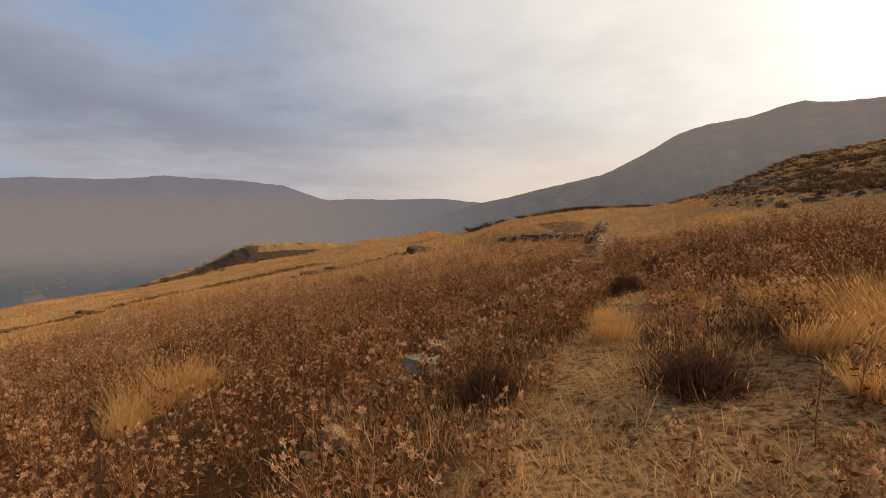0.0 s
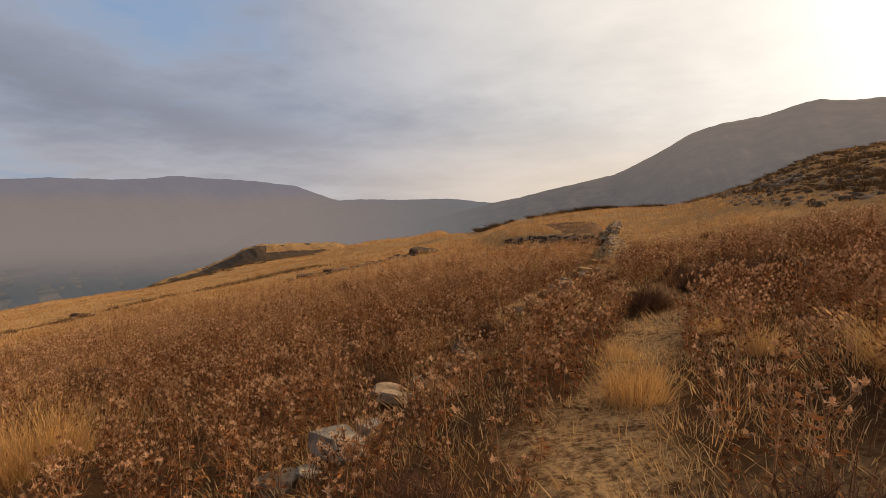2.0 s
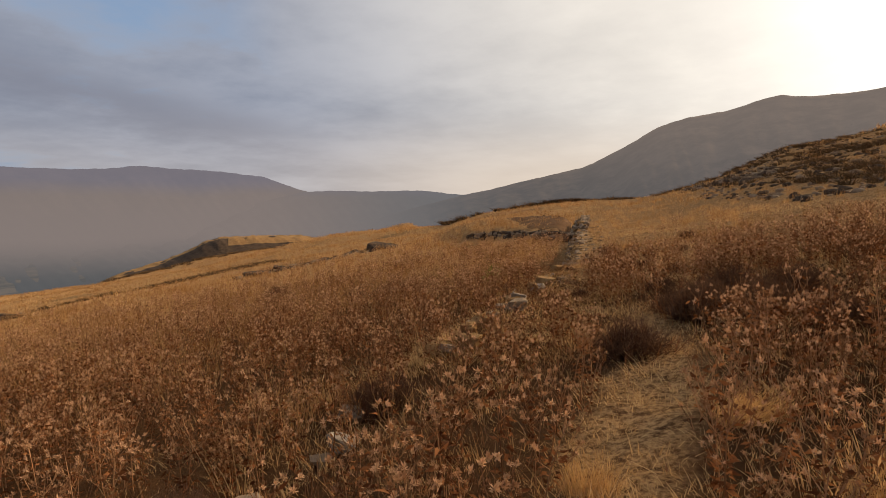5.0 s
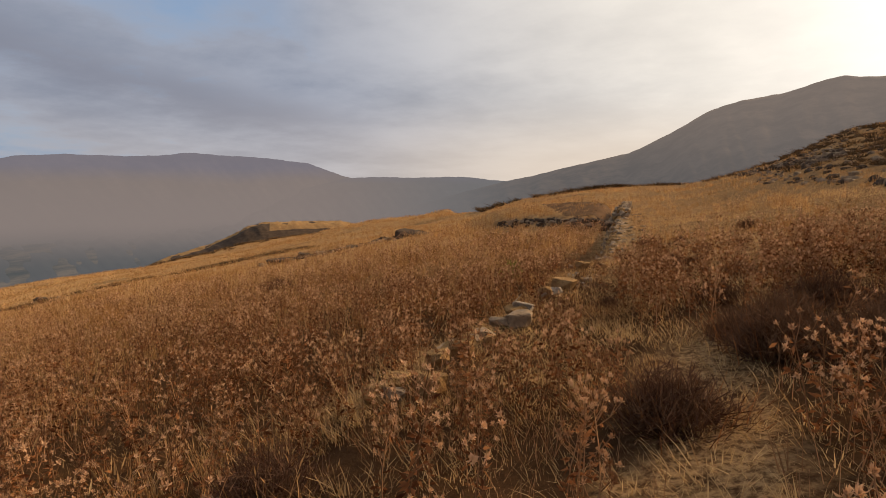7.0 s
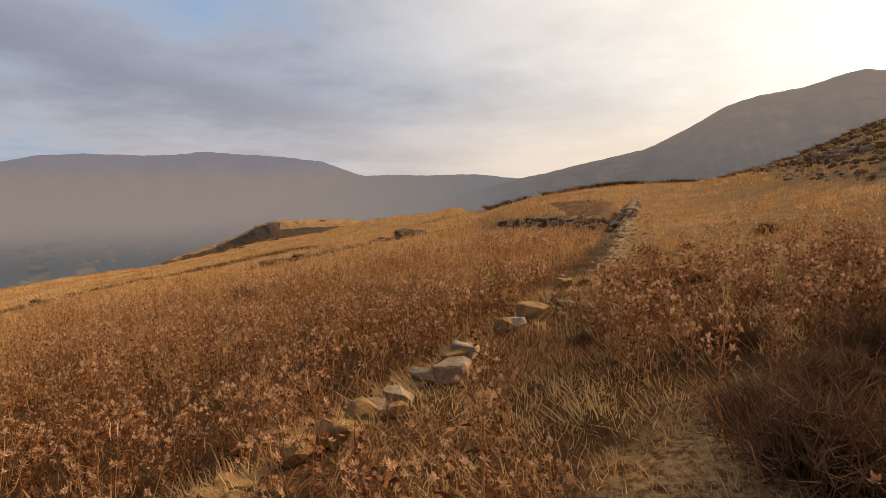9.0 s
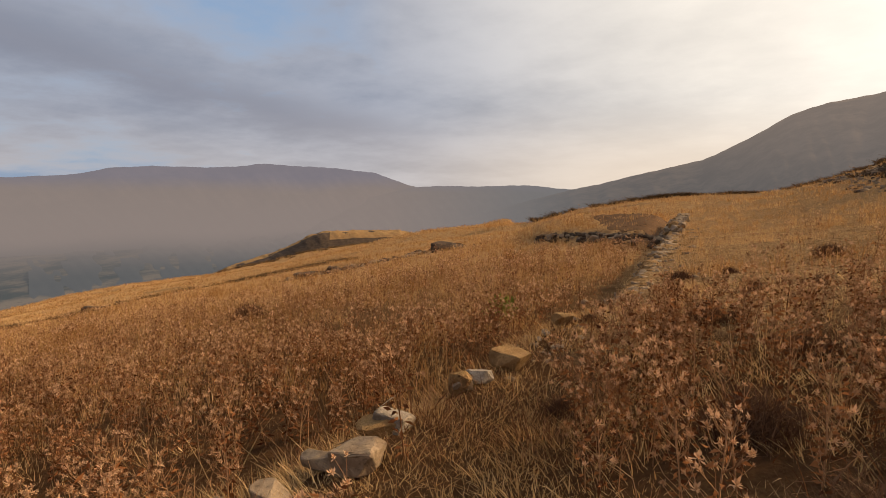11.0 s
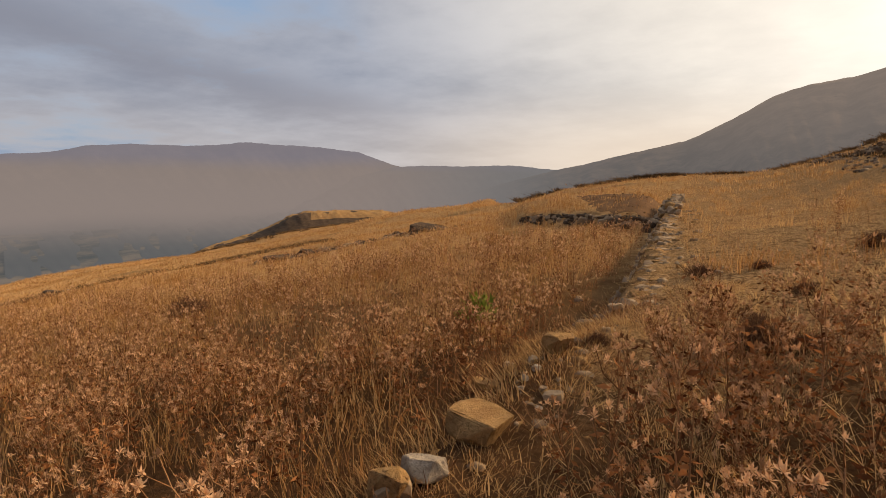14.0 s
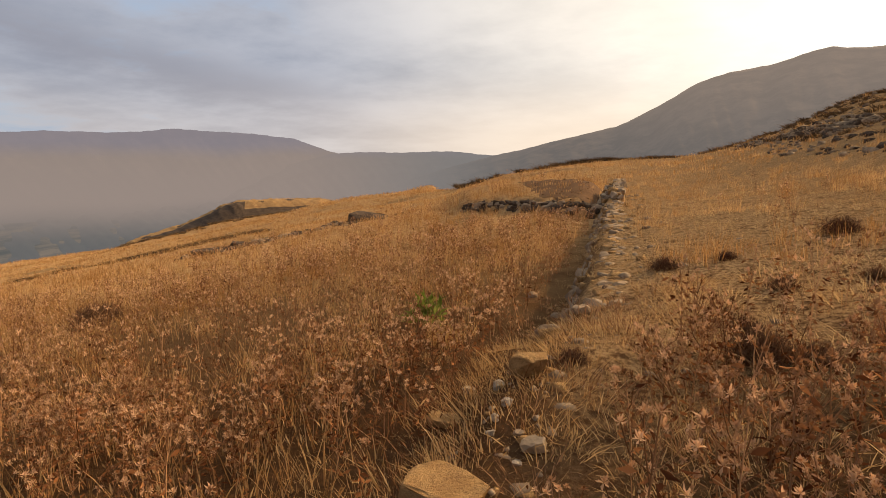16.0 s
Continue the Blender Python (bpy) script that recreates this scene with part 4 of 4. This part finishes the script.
def green_plant():
    s = Shape()
    for _ in range(150):
        a, e = rng.uniform(0, math.tau), rng.uniform(0.2, 1.5)
        way = np.array([math.cos(a) * math.cos(e), math.sin(a) * math.cos(e), math.sin(e)])
        leaflet(s, way * rng.uniform(0.03, 0.2), way + rng.normal(size=3) * 0.4, rng.uniform(0.06, 0.14), 0.016, 0)
    root = new("green_plant")
    tagged(root, "small fresh yellow-green leafy plant in dry grass", "plant")
    part("foliage", s.mesh("foliage", [GREEN]), root)
    st = Shape()
    for _ in range(12):
        stick(st, (0, 0, -0.05), (*(rng.normal(size=2) * 0.08), rng.uniform(0.12, 0.24)), 0.004, 0.002, 0)
    part("stem_clump", st.mesh("stem_clump", [GREEN]), root)
    root.matrix_basis = pose(2.83, 17.6, on_ground(2.83, 17.6)) @ Matrix.Scale(1.35, 4)


green_plant()


def tall_stems():
    """Tall pale grass stems that stand out singly."""
    for i, (px_, py_, n, h) in enumerate([(0.04, 7.6, 16, 0.85), (-0.25, 5.7, 6, 0.6), (-1.1, 5.0, 8, 0.65), (1.2, 9.5, 10, 0.7), (0.35, 7.9, 6, 0.6), (1.4, 11.9, 10, 0.6), (2.5, 13.8, 14, 0.5), (4.9, 13.0, 8, 0.6), (2.2, 13.2, 12, 0.5), (4.6, 12.6, 7, 0.6)]):
        root = new("tall_grass_stem")
        tagged(root, "bunch of tall pale dry grass stems", "dry grass", "tall pale stems")
        part("blade_clump", tuft(n, h, 0.08, 0.0021, segs=3, lean=0.4, heads=0.6).mesh("blade_clump", [STRAW]), root)
        root.matrix_basis = pose(px_, py_, on_ground(px_, py_))


tall_stems()


# ---- stones ----
def rock_mesh(name, size, mat, seed, points=18, flat=0.0, worn=True):
    """An angular, weathered stone: a hull of scattered corners with worn edges."""
    r = random.Random(seed)
    bm = bmesh.new()
    for _ in range(points):
        v = Vector((r.gauss(0, 1), r.gauss(0, 1), r.gauss(0, 1))).normalized()
        v = Vector([math.copysign(abs(c) ** 0.62, c) for c in v]) * r.uniform(0.72, 1.0)
        if flat and v.z > 0:
            v.z = v.z * (1 - flat) + flat * 0.6
        bm.verts.new((v.x * size[0], v.y * size[1], v.z * size[2]))
    hull = bmesh.ops.convex_hull(bm, input=bm.verts)
    bmesh.ops.delete(bm, geom=[g for g in hull["geom_interior"] if isinstance(g, bmesh.types.BMVert)], context="VERTS")
    bmesh.ops.dissolve_limit(bm, angle_limit=radians(14), verts=bm.verts, edges=bm.edges)
    if not worn:
        bmesh.ops.triangulate(bm, faces=bm.faces)
        me = bpy.data.meshes.new(name)
        bm.to_mesh(me)
        bm.free()
        return me
    bmesh.ops.bevel(bm, geom=bm.edges[:], offset=min(size) * 0.09, segments=2, affect="EDGES", profile=0.6)
    bmesh.ops.triangulate(bm, faces=bm.faces)
    bmesh.ops.subdivide_edges(bm, edges=[e for e in bm.edges if e.calc_length() > max(size) * 0.5], cuts=1)
    for v in bm.verts:
        v.co += Vector(noise.noise_vector(v.co / max(size) * 2.3 + Vector((seed, 0, 0)))) * min(size) * 0.17
    bmesh.ops.triangulate(bm, faces=bm.faces)
    me = bpy.data.meshes.new(name)
    bm.to_mesh(me)
    bm.free()
    me.materials.append(mat)
    return me


def stone(px_, py_, half, tall, mat, seed, label):
    r = random.Random(seed * 7 + 1)
    small = 0.8 if half < 0.06 else 1.0
    size = (half * 1.12 * small, half * r.uniform(0.75, 0.95) * small, tall * 1.05 * small * small)
    flat = 0.6 if tall < half * 0.6 else r.uniform(0.1, 0.45)
    ob = new("field_stone", rock_mesh("field_stone", size, mat, seed, points=26, flat=flat))
    tilt = r.uniform(-14, 14)
    ob.matrix_basis = pose(px_, py_, on_ground(px_, py_) + size[2] * 0.72, tilt, r.uniform(-10, 10), r.uniform(-35, 35))
    return tagged(ob, label, "stone", "fallen wall stones")


for row in STONES_START + STONES_BEND + STONES_MIDDLE + STONES_END + STONES_SMALL:
    stone(*row)


def wall_thing(name, label, line, length, courses, sizes, mats, seed):
    """A dry-stone terrace wall of loose courses, each stone a piece of its own."""
    root = new(name)
    tagged(root, label, "stone wall")
    r = random.Random(seed)
    kinds = [rock_mesh("stone", (0.18, 0.13, 0.09), mats[i % len(mats)], 200 + seed + i, points=15) for i in range(9)]
    for row in range(courses + 2):
        c = min(row, courses - 1)
        t = 0.0
        while t < length:
            x_, y_, ang, base = line(t)
            k = r.uniform(*sizes)
            inward = 0.10 * row + r.uniform(-0.05, 0.06)
            z_ = base + (c + 0.5) * 0.125 + r.uniform(-0.025, 0.025)
            ob = new("stone", r.choice(kinds))
            ob.parent = root
            ob.matrix_basis = Matrix.Translation((x_ + inward * math.cos(ang), y_ - inward * math.sin(ang), z_)) @ Euler((r.uniform(-0.2, 0.2), r.uniform(-0.2, 0.2), math.pi / 2 - ang + r.uniform(-0.35, 0.35))).to_matrix().to_4x4() @ Matrix.Scale(k, 4)
            t += 0.29 * k * r.uniform(0.8, 1.2)
    return root


def main_line(t):
    y_ = 16.35 + t * 0.96
    x_ = float(wall_x(y_)) - 0.10
    return x_, y_, 0.28, on_ground(x_ - 0.3, y_)


def cross_line(t):
    x_ = 3.6 + t * 0.456
    y_ = 34.5 - (x_ - 3.8) * 1.95
    return x_, y_, -1.1, on_ground(x_ - 0.3, y_ - 0.4)


wall_thing("terrace_wall", "low dry-stone terrace wall of weathered limestone along the field", main_line, 16.0, 4, (0.8, 1.45), [STONE, STONE, OCHRE], 1)
wall_thing("cross_terrace_wall", "low dark tumbled stone wall below bare soil", cross_line, 8.0, 3, (1.0, 1.8), [BASALT, STONE, BASALT], 2)


# rubble thrown along the top of the wall and through its collapsed part
def scatter_rocks(name, rows, mats, label, category="rubble", lift=0.3, shapes=8, seed=50):
    """Loose stones too many to count, in one object."""
    sh = []
    for i in range(shapes):
        me = rock_mesh("loose", (1.0, 0.75, 0.55), mats[0], seed + i, points=16, worn=False)
        s_ = Shape()
        co = np.array([v.co for v in me.vertices])
        tr = np.array([p.vertices for p in me.polygons])
        s_.add(co, tr, i % len(mats))
        bpy.data.meshes.remove(me)
        sh.append(s_)
    return spread(name, sh, rows, mats, label, category)


n = 270
yy = rng.uniform(12.5, 30, n)
xx = wall_x(yy) + 0.15 + rng.gamma(1.3, 0.28, n) * rng.choice([1, 1, -0.5], n)
scatter_rocks("rubble", np.stack([xx, yy, rng.uniform(0.02, 0.075, n) * (1 + (yy > 17) * 0.5)], -1), [STONE, OCHRE, STONE], "small limestone rubble along the terrace wall")
yy = rng.uniform(13.2, 16.4, 130)
xx = wall_x(yy) + 0.25 + rng.normal(size=130) * 0.22
scatter_rocks("rubble", np.stack([xx, yy, rng.uniform(0.012, 0.035, 130)], -1), [STONE, STONE, OCHRE], "small stones spilled from the collapsed wall", seed=70)


# clods on the bare soil above the cross wall
rows = []
while len(rows) < 220:
    y_ = rng.uniform(24, 50)
    x_ = rng.uniform(6.3, 11)
    if x_ < float(wall_x(y_)) - 0.4 and 0.6 < y_ - (34.5 - (x_ - 3.8) * 1.95) < 13:
        rows.append((x_, y_, rng.uniform(0.02, 0.06)))
scatter_rocks("soil_clods", rows, [SOIL], "dark brown clods on turned soil", "clods", seed=130)
x, y = np.array([r_[0] for r_ in rows]), np.array([r_[1] for r_ in rows])
spread("golden_grass", [tuft(10, 0.25, 0.2, 0.006) for _ in range(3)], np.stack([x + rng.normal(size=len(x)), y + rng.normal(size=len(x)), rng.uniform(0.5, 1.0, len(x))], -1)[:90], [GOLD],
       "thin grass coming up on turned soil", "dry grass")


# ---- dark rocks and scrub of the far slope ----
def far_bush_shapes(k=5):
    return [tuft(44, 0.55, 0.5, 0.05, segs=1, lean=1.3, wild=0.5) for _ in range(k)]


def boulder(px_, py_, size, seed, label):
    ob = new("dark_boulder", rock_mesh("dark_boulder", size, BASALT, seed, points=22))
    ob.matrix_basis = pose(px_, py_, on_ground(px_, py_) + size[2] * 0.05, 0, 0, seed * 40)
    tagged(ob, label, "boulder", "dark boulders on the far slope")


for row in [
    (-1.65, 42.2, (1.35, 0.9, 0.5), 81, "dark rounded rock mound in golden grass"),
    (-3.5, 42.4, (0.35, 0.3, 0.35), 82, "small dark rock in golden grass"),
    (-9.0, 38.9, (1.2, 0.8, 0.34), 83, "low dark broken rock in pale grass"),
    (-7.8, 39.4, (0.8, 0.6, 0.35), 84, "low dark broken rock in pale grass"),
    (-30.0, 47.0, (0.8, 0.6, 0.5), 85, "dark rock near the brow of the slope"),
]:
    boulder(*row)

rows = []
# broken line of rock between the two mounds
for _ in range(160):
    t = rng.uniform()
    rows.append((-8.0 + 6.2 * t + rng.normal() * 0.3, 39.6 + 2.4 * t + rng.normal() * 0.5, rng.uniform(0.10, 0.35)))
scatter_rocks("broken_rock", rows, [BASALT, STONE], "broken dark rock in a line through pale grass", seed=90)


rows = []
for bx, by, k in [(-1.65, 42.2, 1.3), (-9.0, 38.9, 1.4), (-7.8, 39.4, 1.0), (-30.0, 47.0, 1.0)]:
    for _ in range(26):
        rows.append((bx + rng.normal() * k * 0.7, by + rng.normal() * 0.7, rng.uniform(0.12, 0.4)))
scatter_rocks("broken_rock", rows, [BASALT, BASALT, STONE], "broken dark rock heaped round larger rocks", seed=95)


def scrub(name, rows, label):
    rows = np.asarray(rows)
    rows = rows[ripple(rows[:, 0], rows[:, 1], 0.5, 21) + 0.6 * ripple(rows[:, 0], rows[:, 1], 1.3, 22) > -0.15]
    spread(name, far_bush_shapes(), rows, [SCRUB], label, "scrub")


rows = []
for _ in range(620):           # band of scrub along the brow, below the valley head
    a_ = math.radians(rng.uniform(1.5, 29))
    d_ = rng.normal(70.5, 1.2)
    rows.append((2 + d_ * math.sin(a_), 5 + d_ * math.cos(a_), rng.uniform(0.3, 0.9) * (1.25 if a_ < 0.28 else 1.0)))
scrub("scrub_band", rows, "dark low scrub along the brow of the slope")
rows = []
for _ in range(300):
    t = rng.uniform()
    rows.append((-26 + 14 * t + rng.normal() * 1.2, 52 + 6 * t + rng.normal() * 1.8, rng.uniform(0.25, 0.7)))
for _ in range(140):
    t = rng.uniform()
    rows.append((-36 + 12 * t + rng.normal() * 1.2, 40 + 6 * t + rng.normal() * 1.8, rng.uniform(0.2, 0.6)))
scrub("scrub_band", rows, "dark dry scrub in strips down the slope")


def outcrop():
    """A long dark knoll with a steep end and a grassy crown at the edge of the drop to the plain."""
    n, m_ = 150, 40
    deg, v = np.meshgrid(np.linspace(-30, -9.5, n), np.linspace(0, 1, m_))
    R_ = 146 + 48 * v
    X, Y = R_ * np.sin(np.radians(deg)), R_ * np.cos(np.radians(deg))
    crest = 2.6 + 174 * np.interp(deg, (-30, -27.4, -23.4, -21.6, -20.2, -18.9, -15.8, -11.5, -9.5), (-0.152, -0.129, -0.108, -0.0950, -0.0820, -0.0742, -0.0727, -0.0735, -0.082))
    face = smooth01((v - 0.22) / 0.22) * (1 - 0.5 * smooth01((v - 0.6) / 0.4))
    lumps = 0.22 * ripple(X, Y, 0.55, 11) + 0.16 * ripple(X, Y, 1.3, 12)
    base = height(X, Y) - 0.8
    Z = base + np.maximum(crest - base, 0.2) * face + lumps * face
    V = np.stack([X, Y, Z], -1).reshape(-1, 3)
    i, j = np.meshgrid(np.arange(n - 1), np.arange(m_ - 1))
    a = (j * n + i).ravel()
    T = np.concatenate([np.stack([a, a + 1, a + n], -1), np.stack([a + 1, a + n + 1, a + n], -1)])
    vm, am, mid = v.ravel()[T].mean(1), deg.ravel()[T].mean(1), V[T].mean(1)
    rock = (vm > 0.24) & (vm < np.where(am < -18.0, 0.49, 0.36)) | (ripple(mid[:, 0], mid[:, 1], 0.5, 6) > 0.55)
    ob = new("rocky_knoll", make_mesh("rocky_knoll", V, T, [GROUND, BASALT], rock.astype(int)))
    tagged(ob, "dark rocky knoll with dry grass on its crown", "knoll", kind="structure")


outcrop()
rows = []
for _ in range(260):
    a_, d_ = math.radians(rng.uniform(-28, -14)), rng.normal(157, 2.5)
    rows.append((d_ * math.sin(a_), d_ * math.cos(a_), rng.uniform(0.5, 1.3)))
scrub("scrub_band", rows, "dark scrub at the foot of the rocky knoll")

# stony rise above the field: a tumbled wall, boulders and bushes
rows, heap = [], []
for _ in range(520):
    t = rng.uniform()
    heap.append((29.0 - 6.5 * t + rng.normal() * 0.5, 63 - 24 * t + rng.normal() * 0.6, rng.uniform(0.12, 0.42)))
for _ in range(1100):
    d, a = rng.uniform(16, 60), math.radians(rng.uniform(27, 50))
    heap.append((3 + d * math.sin(a), 9 + d * math.cos(a), rng.uniform(0.06, 0.30)))
heap = [h_ for h_ in heap if h_[0] > trail_x(h_[1]) + 5.5]
scatter_rocks("hillside_rubble", heap, [STONE, BASALT, STONE], "tumbled grey stones of an old wall on the rise", seed=110)
for _ in range(1900):
    d, a = rng.uniform(18, 75), math.radians(rng.uniform(24, 52))
    rows.append((3 + d * math.sin(a), 9 + d * math.cos(a), rng.uniform(0.2, 0.65)))
rows = [h_ for h_ in rows if h_[0] > trail_x(h_[1]) + 7.5]
scrub("hillside_scrub", rows, "dark bushes scattered over the stony rise")


# ---- pale farm buildings on the plain ----
def farmhouse(px_, py_, k):
    z_ = float(height(px_, py_))
    bm = bmesh.new()
    pts = [(-6, -4, 0), (6, -4, 0), (6, 4, 0), (-6, 4, 0), (-6, -4, 4), (6, -4, 4), (6, 4, 4), (-6, 4, 4)]
    vs = [bm.verts.new(p) for p in pts]
    for f in ((0, 1, 5, 4), (1, 2, 6, 5), (2, 3, 7, 6), (3, 0, 4, 7), (4, 5, 6, 7)):
        bm.faces.new([vs[i] for i in f])
    me = bpy.data.meshes.new("wall")
    bm.to_mesh(me)
    bm.free()
    me.materials.append(PALE)
    bm = bmesh.new()
    vs = [bm.verts.new(p) for p in ((-6.5, -4.5, 4), (6.5, -4.5, 4), (6.5, 4.5, 4), (-6.5, 4.5, 4), (-6.5, 0, 6.4), (6.5, 0, 6.4))]
    for f in ((0, 1, 5, 4), (2, 3, 4, 5), (1, 2, 5), (3, 0, 4)):
        bm.faces.new([vs[i] for i in f])
    roof = bpy.data.meshes.new("roof")
    bm.to_mesh(roof)
    bm.free()
    roof.materials.append(STONE)
    root = new("farmhouse")
    tagged(root, "tiny pale farm building on the hazy plain", "house", "farm buildings on the plain")
    part("wall", me, root)
    part("roof", roof, root)
    root.matrix_basis = pose(px_, py_, z_, 0, 0, k * 50) @ Matrix.Scale(1.0 + 0.3 * (k % 3), 4)


for i, (az_, d) in enumerate([(-24, 2000), (-29.5, 1800), (-30, 1650), (-33, 1900), (-27, 2200), (-35, 1500), (-31.5, 2100), (-20, 1700)]):
    farmhouse(d * math.sin(radians(az_)), d * math.cos(radians(az_)), i)
